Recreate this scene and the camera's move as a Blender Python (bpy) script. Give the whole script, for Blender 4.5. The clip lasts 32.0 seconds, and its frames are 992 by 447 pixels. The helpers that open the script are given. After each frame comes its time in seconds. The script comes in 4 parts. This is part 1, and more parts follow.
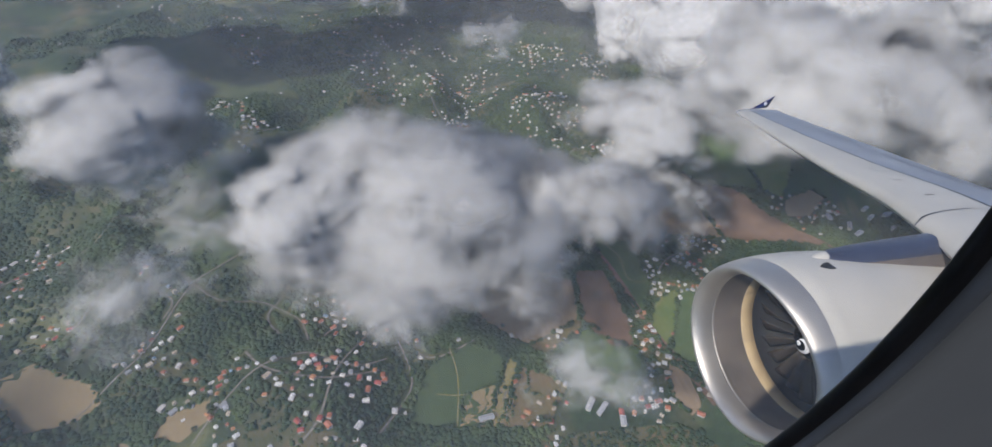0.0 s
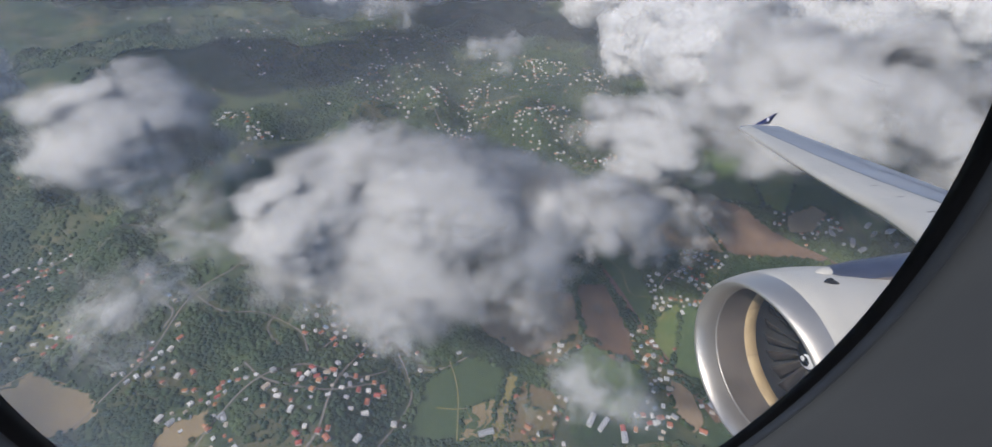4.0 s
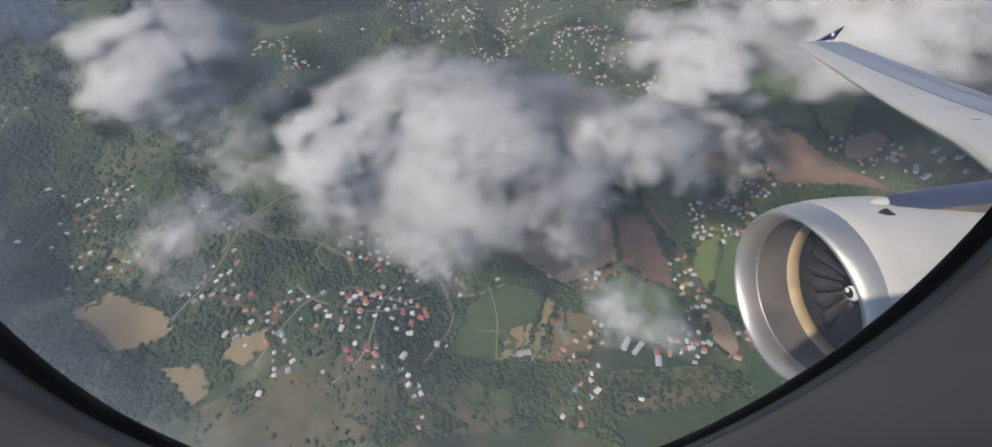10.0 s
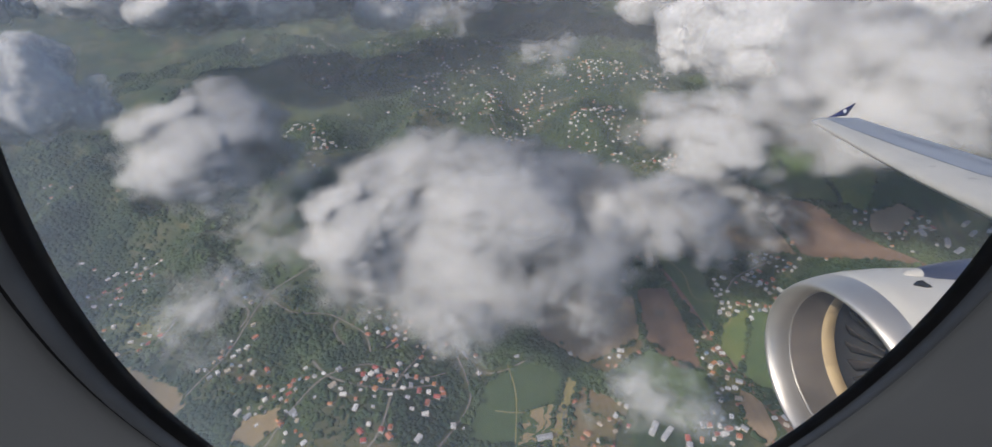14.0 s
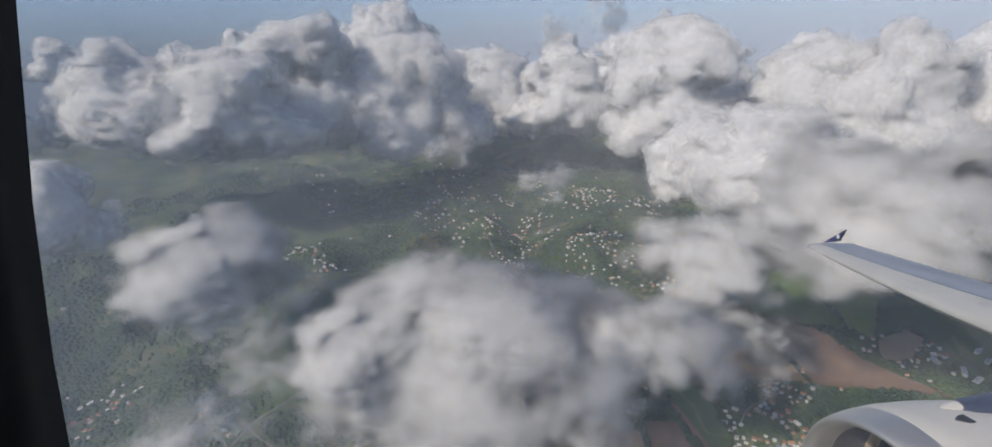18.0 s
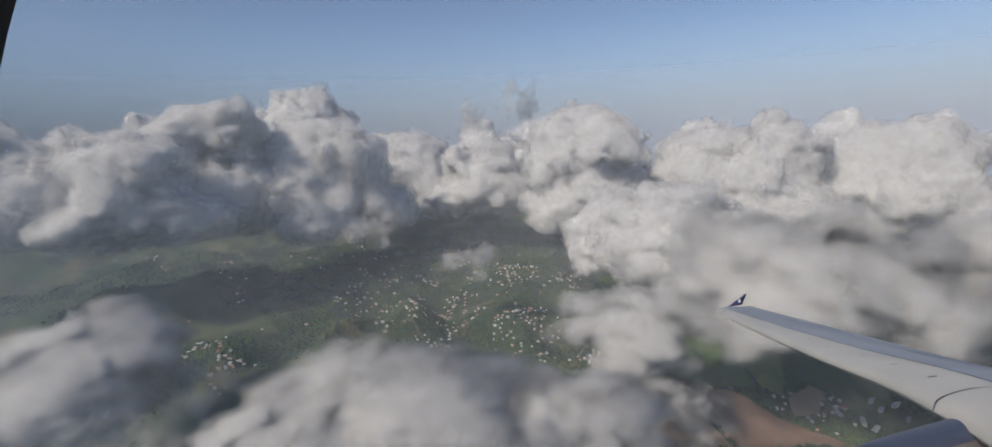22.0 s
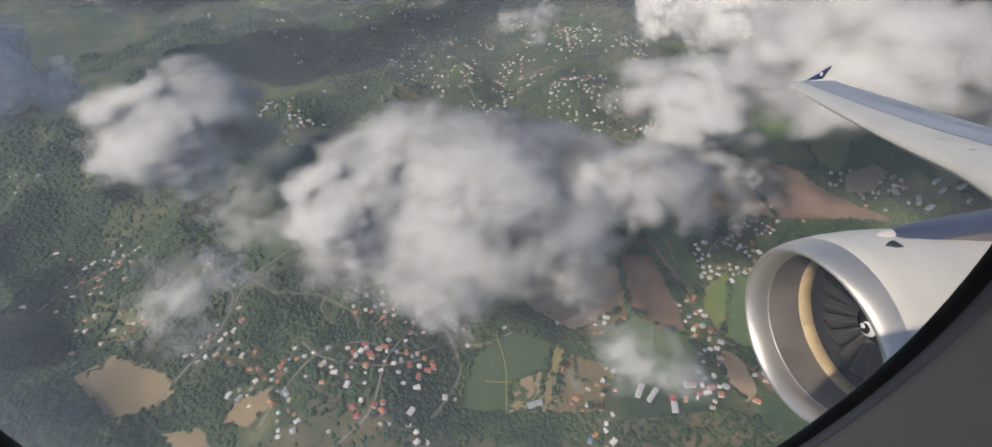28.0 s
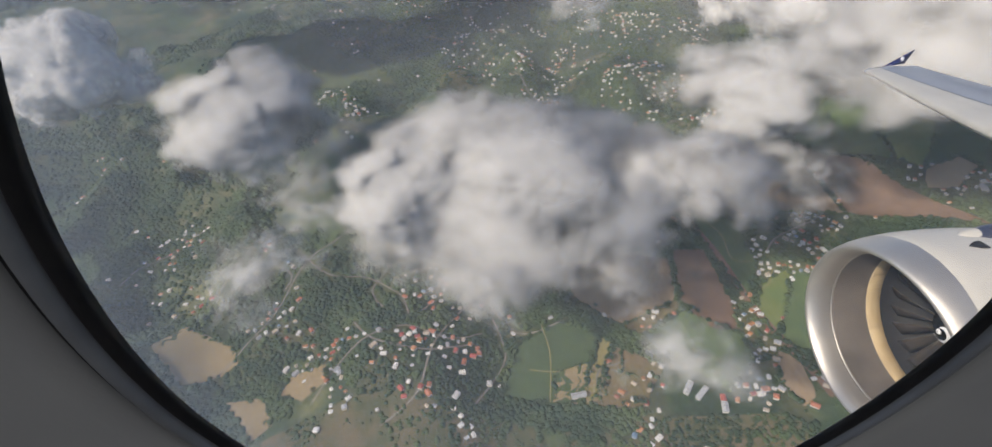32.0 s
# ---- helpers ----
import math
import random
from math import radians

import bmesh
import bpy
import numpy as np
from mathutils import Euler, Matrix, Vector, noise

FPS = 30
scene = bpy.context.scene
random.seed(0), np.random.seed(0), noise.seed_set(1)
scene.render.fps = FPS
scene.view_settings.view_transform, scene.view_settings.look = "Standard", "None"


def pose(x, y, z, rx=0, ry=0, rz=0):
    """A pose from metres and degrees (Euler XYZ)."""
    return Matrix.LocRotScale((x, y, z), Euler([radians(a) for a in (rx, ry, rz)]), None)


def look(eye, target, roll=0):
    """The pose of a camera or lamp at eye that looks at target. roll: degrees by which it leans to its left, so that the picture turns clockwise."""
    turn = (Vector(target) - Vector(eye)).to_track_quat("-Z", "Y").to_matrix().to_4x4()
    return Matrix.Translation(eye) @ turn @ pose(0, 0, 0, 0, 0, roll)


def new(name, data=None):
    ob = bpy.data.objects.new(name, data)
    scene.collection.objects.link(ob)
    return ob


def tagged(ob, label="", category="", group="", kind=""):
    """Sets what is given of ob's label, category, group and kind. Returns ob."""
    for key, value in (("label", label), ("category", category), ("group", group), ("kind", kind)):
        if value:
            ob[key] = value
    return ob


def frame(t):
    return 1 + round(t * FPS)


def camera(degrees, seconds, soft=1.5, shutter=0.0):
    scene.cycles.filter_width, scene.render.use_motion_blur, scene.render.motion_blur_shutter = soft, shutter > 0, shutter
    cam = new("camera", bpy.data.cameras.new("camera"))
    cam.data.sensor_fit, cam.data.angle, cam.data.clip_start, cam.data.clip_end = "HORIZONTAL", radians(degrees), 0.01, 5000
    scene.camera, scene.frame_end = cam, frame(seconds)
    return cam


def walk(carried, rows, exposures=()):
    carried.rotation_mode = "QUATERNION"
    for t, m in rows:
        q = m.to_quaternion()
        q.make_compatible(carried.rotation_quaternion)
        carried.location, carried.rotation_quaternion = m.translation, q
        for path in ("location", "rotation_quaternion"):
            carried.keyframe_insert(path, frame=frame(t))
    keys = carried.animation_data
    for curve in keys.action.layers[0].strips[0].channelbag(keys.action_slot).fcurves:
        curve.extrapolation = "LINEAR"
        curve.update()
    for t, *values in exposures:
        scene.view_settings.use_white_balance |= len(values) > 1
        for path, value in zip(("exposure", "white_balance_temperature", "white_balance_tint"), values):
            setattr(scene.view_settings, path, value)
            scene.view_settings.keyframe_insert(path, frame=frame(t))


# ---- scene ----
# A handheld camera at an airliner's cabin window. The aircraft is banked over an island.
# Aircraft axes: x aft, y outboard over the right wing, z up, origin at the passenger's eye.
HEIGHT, BANK = 560.0, 20.0
AIR = pose(0, 0, HEIGHT, -BANK, 0, 0)

# ---- camera ----
cam = camera(91.16, 32.0)
# seconds, x, y, z in the aircraft, pitch, roll, yaw
ROWS = [
    (0, 0.050, 0.027, -0.001, -16.61, 2.87, -11.16),
    (0.5, 0.037, 0.017, 0.001, -17.58, 3.26, -11.22),
    (1, 0.038, 0.018, 0.013, -19.01, 3.29, -11.21),
    (1.5, 0.013, 0.000, 0.016, -19.08, 3.08, -11.08),
    (2, -0.006, -0.016, 0.022, -17.72, 2.84, -11.08),
    (2.5, -0.002, -0.013, 0.015, -15.05, 2.86, -11.22),
    (4.5, 0.008, -0.014, 0.004, -15.19, 1.76, -10.25),
    (5, 0.008, -0.013, -0.000, -15.89, 1.15, -9.58),
    (5.5, 0.015, -0.013, 0.008, -16.17, 1.16, -9.14),
    (6, 0.012, -0.013, 0.008, -16.54, 0.75, -8.81),
    (6.5, 0.015, -0.018, 0.006, -16.09, 1.30, -8.65),
    (7, 0.014, -0.013, 0.011, -15.86, 1.68, -8.64),
    (7.5, 0.013, -0.017, 0.006, -15.63, 2.16, -8.52),
    (8, 0.014, -0.014, 0.010, -17.59, 2.72, -8.29),
    (8.5, 0.010, -0.008, 0.015, -18.47, 3.40, -8.04),
    (9, 0.014, -0.013, 0.018, -18.49, 3.68, -7.64),
    (9.5, 0.018, -0.008, 0.025, -19.94, 4.17, -7.17),
    (10, 0.015, -0.008, 0.023, -23.23, 3.96, -6.65),
    (10.5, 0.018, -0.009, 0.020, -21.38, 5.10, -6.35),
    (11, 0.020, -0.013, 0.019, -19.88, 5.43, -5.86),
    (11.5, 0.014, -0.016, 0.008, -16.86, 4.83, -5.30),
    (12, 0.006, -0.016, 0.005, -15.95, 4.11, -4.83),
    (12.5, 0.008, -0.014, 0.001, -14.88, 4.29, -4.65),
    (13, 0.008, -0.014, -0.002, -14.71, 4.08, -4.52),
    (13.5, 0.008, -0.018, -0.005, -14.34, 4.69, -4.55),
    (15.5, 0.004, -0.017, -0.005, -14.27, 4.30, -4.47),
    (16, 0.001, -0.015, -0.009, -11.74, 3.53, -4.39),
    (16.5, -0.003, -0.0135, -0.015, -9.04, 2.83, -4.00),
    (17, -0.007, -0.012, -0.021, -8.07, 2.14, -3.56),
    (17.5, -0.028, 0.013, -0.013, -3.27, 2.22, -3.32),
    (18, -0.061, 0.060, -0.014, 0.11, 4.39, -4.69),
    (18.5, -0.056, 0.048, -0.016, 2.94, 4.60, -5.81),
    (19, -0.059, 0.054, -0.020, 4.80, 4.55, -6.96),
    (19.5, -0.047, 0.035, -0.027, 5.85, 4.98, -8.11),
    (20, -0.042, 0.030, -0.037, 6.86, 5.40, -9.99),
    (20.5, -0.042, 0.028, -0.033, 7.71, 6.03, -11.42),
    (21, -0.049, 0.035, -0.033, 8.29, 7.01, -12.44),
    (21.5, -0.039, 0.021, -0.026, 8.43, 7.10, -13.24),
    (22, -0.035, 0.015, -0.023, 8.50, 7.24, -13.44),
    (22.5, -0.035, 0.013, -0.023, 8.72, 7.74, -13.32),
    (23, -0.040, 0.017, -0.026, 8.61, 7.86, -13.02),
    (23.5, -0.036, 0.014, -0.024, 7.99, 7.50, -12.71),
    (24, -0.037, 0.015, -0.025, 7.43, 7.21, -12.53),
    (24.5, -0.036, 0.011, -0.022, 7.04, 6.99, -12.36),
    (25, -0.040, 0.011, -0.023, 6.67, 6.98, -12.05),
    (25.5, 0.001, 0.018, 0.020, 0.07, 7.44, -11.60),
    (26, 0.042, 0.009, 0.034, -5.98, 8.54, -10.99),
    (26.5, 0.056, 0.018, 0.023, -9.93, 8.23, -10.16),
    (28.5, 0.013, -0.009, 0.021, -18.37, 5.99, -6.01),
    (29, 0.013, -0.009, 0.027, -18.38, 6.25, -5.35),
    (29.5, 0.011, -0.015, 0.020, -18.30, 6.60, -4.79),
    (30, 0.011, -0.016, 0.022, -18.38, 6.32, -3.91),
    (30.5, 0.012, -0.023, 0.018, -18.28, 6.21, -3.08),
    (31, 0.016, -0.022, 0.020, -18.14, 6.43, -2.23),
    (31.5, 0.014, -0.022, 0.018, -18.12, 6.75, -1.67),
    (32, 0.016, -0.018, 0.020, -18.32, 6.65, -1.13),
]
walk(cam, [(t, AIR @ pose(x, y, z, 90 + p, r, w)) for t, x, y, z, p, r, w in ROWS],
     exposures=[(0, 0.22, 6500, 12), (5, 0.26, 6500, 12), (8, 0.26, 6800, 12), (17, 0.22, 6800, 12), (20, -0.11, 7100, 12), (25, -0.11, 7100, 12), (26, -0.3, 6800, 12), (26.5, -0.25, 6800, 12), (28.5, 0.42, 7300, 12), (32, 0.42, 7300, 12)])

# ---- world and light ----
scene.cycles.transparent_max_bounces = 96
scene.cycles.max_bounces, scene.cycles.diffuse_bounces, scene.cycles.transmission_bounces = 16, 8, 12
SUN = Vector((-0.64, -0.38, 0.67)).normalized()
world = bpy.data.worlds.new("world")
scene.world = world
world.use_nodes = True
wn = world.node_tree.nodes
sky = wn.new("ShaderNodeTexSky")
sky.sky_type, sky.sun_disc = "NISHITA", False
sky.sun_elevation = math.asin(SUN.z)
sky.sun_rotation = math.atan2(SUN.x, SUN.y)
sky.altitude, sky.air_density, sky.dust_density, sky.ozone_density = 600, 0.8, 0.6, 4.0
wn["Background"].inputs[1].default_value = 0.14
# a faint grey cast of moist air
tint = wn.new("ShaderNodeMixRGB")
tint.blend_type, tint.inputs[0].default_value, tint.inputs[2].default_value = "MULTIPLY", 1.0, (1.03, 0.98, 0.96, 1)
world.node_tree.links.new(sky.outputs[0], tint.inputs[1])
world.node_tree.links.new(tint.outputs[0], wn["Background"].inputs[0])
sun = new("sun", bpy.data.lights.new("sun", "SUN"))
sun.data.energy, sun.data.angle, sun.data.color = 3.6, radians(0.6), (1.0, 0.94, 0.85)
sun.matrix_basis = look((0, 0, 900), Vector((0, 0, 900)) - SUN)
# added fill lamp, unseen, that lifts the wall round the window
cabin_fill = new("cabin_fill", bpy.data.lights.new("cabin_fill", "AREA"))
cabin_fill.data.energy, cabin_fill.data.size, cabin_fill.data.color = 9.0, 0.6, (0.94, 0.97, 1.0)
cabin_fill.matrix_basis = AIR @ look((0.0, -1.2, 0.38), (0.0, -1.1, -0.5))


# ---- materials ----
def material(name, color, rough=0.6, metal=0.0, second=None, scale=1.0, detail=6.0, bump=0.0, bump_scale=None, jitter=0.0, low=0.35, high=0.65):
    """Principled surface with two colours mixed by noise, fine grain and relief."""
    m = bpy.data.materials.new(name)
    m.use_nodes = True
    n, l = m.node_tree.nodes, m.node_tree.links
    bsdf = n["Principled BSDF"]
    bsdf.inputs["Roughness"].default_value, bsdf.inputs["Metallic"].default_value = rough, metal
    co = n.new("ShaderNodeTexCoord")
    tex = n.new("ShaderNodeTexNoise")
    tex.inputs["Scale"].default_value, tex.inputs["Detail"].default_value = scale, detail
    l.new(co.outputs["Object"], tex.inputs["Vector"])
    ramp = n.new("ShaderNodeValToRGB")
    ramp.color_ramp.elements[0].position, ramp.color_ramp.elements[1].position = low, high
    ramp.color_ramp.elements[0].color = (*color, 1)
    ramp.color_ramp.elements[1].color = (*(second or tuple(c * 0.85 for c in color)), 1)
    l.new(tex.outputs["Fac"], ramp.inputs["Fac"])
    out = ramp.outputs["Color"]
    if jitter:
        info = n.new("ShaderNodeObjectInfo")
        hsv = n.new("ShaderNodeHueSaturation")
        rng = n.new("ShaderNodeMapRange")
        rng.inputs["To Min"].default_value, rng.inputs["To Max"].default_value = 1 - jitter, 1 + jitter
        l.new(info.outputs["Random"], rng.inputs["Value"])
        l.new(rng.outputs[0], hsv.inputs["Value"])
        l.new(out, hsv.inputs["Color"])
        out = hsv.outputs["Color"]
    l.new(out, bsdf.inputs["Base Color"])
    if bump:
        fine = n.new("ShaderNodeTexNoise")
        fine.inputs["Scale"].default_value, fine.inputs["Detail"].default_value = bump_scale or scale * 6, 4
        l.new(co.outputs["Object"], fine.inputs["Vector"])
        b = n.new("ShaderNodeBump")
        b.inputs["Strength"].default_value, b.inputs["Distance"].default_value = 0.6, bump
        l.new(fine.outputs["Fac"], b.inputs["Height"])
        l.new(b.outputs["Normal"], bsdf.inputs["Normal"])
    return m


def cloud_material(name, alpha, scale, low, high, detail=6, color=(0.985, 0.985, 0.98), relief=0.22, through_share=0.5, falloff=None):
    """White water droplets: light scatters deep inside, so relief is shaded softly round the whole cloud; thins out by noise."""
    m = bpy.data.materials.new(name)
    m.use_nodes = True
    n, l = m.node_tree.nodes, m.node_tree.links
    n.remove(n["Principled BSDF"])
    co, geo = n.new("ShaderNodeTexCoord"), n.new("ShaderNodeNewGeometry")
    tex = n.new("ShaderNodeTexNoise")
    tex.inputs["Scale"].default_value, tex.inputs["Detail"].default_value, tex.inputs["Roughness"].default_value = scale, detail, 0.6
    l.new(co.outputs["Object"], tex.inputs["Vector"])
    # the shading normal lies between the lumps' own and the whole cloud's
    lift, unit, world_way, part_a, part_b, total = (n.new("ShaderNodeVectorMath"), n.new("ShaderNodeVectorMath"), n.new("ShaderNodeVectorTransform"),
                                                   n.new("ShaderNodeVectorMath"), n.new("ShaderNodeVectorMath"), n.new("ShaderNodeVectorMath"))
    lift.operation, unit.operation, part_a.operation, part_b.operation, total.operation = "ADD", "NORMALIZE", "SCALE", "SCALE", "ADD"
    lift.inputs[1].default_value = (0, 0, 0.9)
    world_way.vector_type, world_way.convert_from, world_way.convert_to = "VECTOR", "OBJECT", "WORLD"
    l.new(co.outputs["Object"], lift.inputs[0])
    l.new(lift.outputs[0], world_way.inputs[0])
    l.new(world_way.outputs[0], unit.inputs[0])
    part_a.inputs["Scale"].default_value, part_b.inputs["Scale"].default_value = relief, 1 - relief
    l.new(geo.outputs["Normal"], part_a.inputs[0])
    l.new(unit.outputs[0], part_b.inputs[0])
    l.new(part_a.outputs[0], total.inputs[0])
    l.new(part_b.outputs[0], total.inputs[1])
    dif, tra, mix = n.new("ShaderNodeBsdfDiffuse"), n.new("ShaderNodeBsdfTranslucent"), n.new("ShaderNodeMixShader")
    for sh in (dif, tra):
        sh.inputs["Color"].default_value = (*color, 1)
        l.new(total.outputs[0], sh.inputs["Normal"])
    mix.inputs[0].default_value = through_share
    l.new(dif.outputs[0], mix.inputs[1])
    l.new(tra.outputs[0], mix.inputs[2])
    out = mix.outputs[0]
    if alpha < 1:
        rng, clear, mix2 = n.new("ShaderNodeMapRange"), n.new("ShaderNodeBsdfTransparent"), n.new("ShaderNodeMixShader")
        rng.inputs["From Min"].default_value, rng.inputs["From Max"].default_value = low, high
        rng.inputs["To Max"].default_value = alpha
        l.new(tex.outputs["Fac"], rng.inputs["Value"])
        cover = rng.outputs[0]
        if falloff:
            # thins out upwards between two heights
            xyz, thin, mul = n.new("ShaderNodeSeparateXYZ"), n.new("ShaderNodeMapRange"), n.new("ShaderNodeMath")
            thin.interpolation_type = "SMOOTHSTEP"
            thin.inputs["From Min"].default_value, thin.inputs["From Max"].default_value = falloff[1], falloff[0]
            mul.operation = "MULTIPLY"
            l.new(co.outputs["Object"], xyz.inputs[0])
            l.new(xyz.outputs[2], thin.inputs["Value"])
            l.new(thin.outputs[0], mul.inputs[0])
            l.new(cover, mul.inputs[1])
            cover = mul.outputs[0]
        l.new(cover, mix2.inputs[0])
        l.new(clear.outputs[0], mix2.inputs[1])
        l.new(out, mix2.inputs[2])
        out = mix2.outputs[0]
    l.new(out, n["Material Output"].inputs[0])
    return m


WHITE_PAINT = material("white_paint", (0.53, 0.505, 0.45), 0.42, second=(0.47, 0.45, 0.40), scale=1.6, bump=0.0005, bump_scale=30)
LIP_METAL = material("lip_metal", (0.60, 0.565, 0.51), 0.48, 0.8, second=(0.50, 0.47, 0.425), scale=3, bump=0.0008, bump_scale=60)
LINER = material("liner", (0.18, 0.155, 0.135), 0.6, 0.1, second=(0.11, 0.095, 0.082), scale=2.2, bump=0.001, bump_scale=90)
RUB_STRIP = material("rub_strip", (0.55, 0.42, 0.24), 0.6, second=(0.40, 0.30, 0.17), scale=5, bump=0.001, bump_scale=50)
FAN_METAL = material("fan_metal", (0.085, 0.07, 0.056), 0.55, 0.2, second=(0.055, 0.046, 0.038), scale=4)
SEAM_GLINT = material("liner_seam_glint", (0.45, 0.43, 0.40), 0.5)
# near-black: shade inside fan case and inlet put into the colour
VOID_SHADE = material("void_shade", (0.012, 0.012, 0.013), 0.7)
SPINNER_PAINT = material("spinner_paint", (0.005, 0.005, 0.006), 0.8)
SPINNER_PAINT.node_tree.nodes["Principled BSDF"].inputs["Specular IOR Level"].default_value = 0.06
MARK_WHITE = material("mark_white", (0.8, 0.8, 0.8), 0.5)
RIVET = material("rivet", (0.10, 0.08, 0.06), 0.6)
PYLON_PAINT = material("pylon_paint", (0.045, 0.055, 0.095), 0.42, 0.0, second=(0.03, 0.037, 0.065), scale=1.2)
PYLON_SIDE = material("pylon_side", (0.20, 0.17, 0.15), 0.5, 0.1, second=(0.13, 0.11, 0.10), scale=2.0)
SLAT_PAINT = material("slat_paint", (0.56, 0.525, 0.455), 0.45, 0.0, second=(0.47, 0.445, 0.39), scale=0.9, bump=0.0006, bump_scale=18)
WING_PAINT = material("wing_paint", (0.27, 0.295, 0.34), 0.45, 0.0, second=(0.21, 0.235, 0.28), scale=0.7, bump=0.0006, bump_scale=12)
NAVY = material("navy", (0.012, 0.018, 0.11), 0.35, second=(0.010, 0.014, 0.08), scale=4)
SEAL_BLACK = material("seal_black", (0.012, 0.013, 0.015), 0.5, second=(0.02, 0.02, 0.022), scale=60, bump=0.0002, bump_scale=400)
GASKET = material("gasket", (0.20, 0.22, 0.25), 0.34, second=(0.16, 0.175, 0.20), scale=40, bump=0.0002, bump_scale=300)
PANEL = material("cabin_plastic", (0.345, 0.36, 0.375), 0.55, second=(0.30, 0.315, 0.335), scale=9, bump=0.0002, bump_scale=500)
CARPET = material("cabin_carpet", (0.05, 0.06, 0.09), 0.95, second=(0.035, 0.04, 0.06), scale=60)
CLOUD_CORE = cloud_material("cloud_core", 1.0, 5.0, 0, 1, relief=0.2, through_share=0.4)
HEAP_CORE = cloud_material("heap_core", 1.0, 5.0, 0, 1, relief=0.42, through_share=0.36)
CLOUD_SHELLS = [cloud_material("cloud_veil", a, 4.5, lo, hi, 8, relief=0.4) for a, lo, hi in ((0.6, 0.2, 0.5), (0.45, 0.28, 0.58), (0.32, 0.35, 0.64), (0.2, 0.4, 0.68))]
WISP = [cloud_material("wisp_veil", a, 1.9, lo, hi, 8) for a, lo, hi in ((0.20, 0.36, 0.60), (0.17, 0.38, 0.62), (0.14, 0.40, 0.64), (0.11, 0.42, 0.66), (0.08, 0.44, 0.68), (0.05, 0.46, 0.70))]
SOFT_SHELLS = [cloud_material("soft_veil", 0.33 - 0.026 * k, 2.4, -0.08 + 0.045 * k, 0.50 + 0.02 * k, 8, relief=0.14) for k in range(11)]


# ---- noise and building helpers ----
LATTICE = np.random.RandomState(7).rand(32, 32, 32)


def vnoise(x, y, z):
    """Smooth value noise, -1 to 1, on arrays."""
    xi, yi, zi = np.floor(x).astype(int), np.floor(y).astype(int), np.floor(z).astype(int)
    u, v, w = x - xi, y - yi, z - zi
    u, v, w = u * u * (3 - 2 * u), v * v * (3 - 2 * v), w * w * (3 - 2 * w)
    total = 0
    for a in (0, 1):
        for b in (0, 1):
            for c in (0, 1):
                weight = (u if a else 1 - u) * (v if b else 1 - v) * (w if c else 1 - w)
                total = total + weight * LATTICE[(xi + a) % 32, (yi + b) % 32, (zi + c) % 32]
    return total * 2 - 1


def part(name, bm, mat, parent=None, label="", smooth=True):
    """Links a bmesh as one mesh object under a thing or a part."""
    me = bpy.data.meshes.new(name)
    bm.normal_update()
    bm.to_mesh(me)
    bm.free()
    for m in (mat if isinstance(mat, list) else [mat]):
        me.materials.append(m)
    if smooth:
        me.polygons.foreach_set("use_smooth", [True] * len(me.polygons))
    ob = new(name, me)
    if parent:
        ob.parent = parent
    if label:
        ob["label"] = label
    return ob


def thing(name, label, category, m=None, group="", kind=""):
    ob = new(name)
    ob.empty_display_size = 0.1
    ob.matrix_basis = m if m else Matrix()
    return tagged(ob, label, category, group, kind)


def loft(rings, close=True, cap=(False, False)):
    """Faces between successive rings of points."""
    bm = bmesh.new()
    vs = [[bm.verts.new(p) for p in ring] for ring in rings]
    for a, b in zip(vs, vs[1:]):
        k = len(a)
        for i in range(k if close else k - 1):
            j = (i + 1) % k
            bm.faces.new((a[i], a[j], b[j], b[i]))
    if cap[0]:
        bm.faces.new(list(reversed(vs[0])))
    if cap[1]:
        bm.faces.new(vs[-1])
    bmesh.ops.recalc_face_normals(bm, faces=bm.faces)
    return bm


def box(bm, x0, x1, y0, y1, z0, z1):
    v = [bm.verts.new((x, y, z)) for x in (x0, x1) for y in (y0, y1) for z in (z0, z1)]
    for f in ((0, 1, 3, 2), (4, 6, 7, 5), (0, 4, 5, 1), (2, 3, 7, 6), (0, 2, 6, 4), (1, 5, 7, 3)):
        bm.faces.new([v[i] for i in f])
    return bm


# ---- cabin wall and window ----
WX, WY, WZ, WA, WB, WN, LEANING = 0.033, 0.114, -0.074, 0.125, 0.162, 1.89, -0.489


def oval(offset, depth, power=WN, a=None, b=None, count=120):
    """A ring round the window: offset outwards in the wall, depth into the cabin."""
    pts = []
    for i in range(count):
        t = 2 * math.pi * i / count
        c, s = math.cos(t), math.sin(t)
        k = (abs(c) ** power + abs(s) ** power) ** (-1 / power) if a else 1
        if a:
            x, z = a * c * k, b * s * k
        else:
            x = (WA + offset) * math.copysign(abs(c) ** (2 / power), c)
            z = (WB + offset) * math.copysign(abs(s) ** (2 / power), s)
        pts.append((WX + x, WY + LEANING * z - depth, WZ + z))
    return pts


window = thing("window_1", "oval airliner cabin window with a black rubber seal", "window", AIR, kind="structure")
part("seal", loft([oval(0.12, -0.014), oval(0.05, -0.009), oval(0.021, -0.0060), oval(0.004, -0.0035), oval(0.0, -0.001), oval(0.0012, 0.001), oval(0.0032, 0.0023), oval(0.0040, 0.0020)]), SEAL_BLACK, window, "matt black rubber window seal")
part("gasket", loft([oval(0.0040, 0.0018), oval(0.0046, 0.0036), oval(0.0062, 0.0046), oval(0.0080, 0.0044), oval(0.0092, 0.0032), oval(0.0095, 0.0010)]), GASKET, window, "grey-blue rounded rubber gasket")
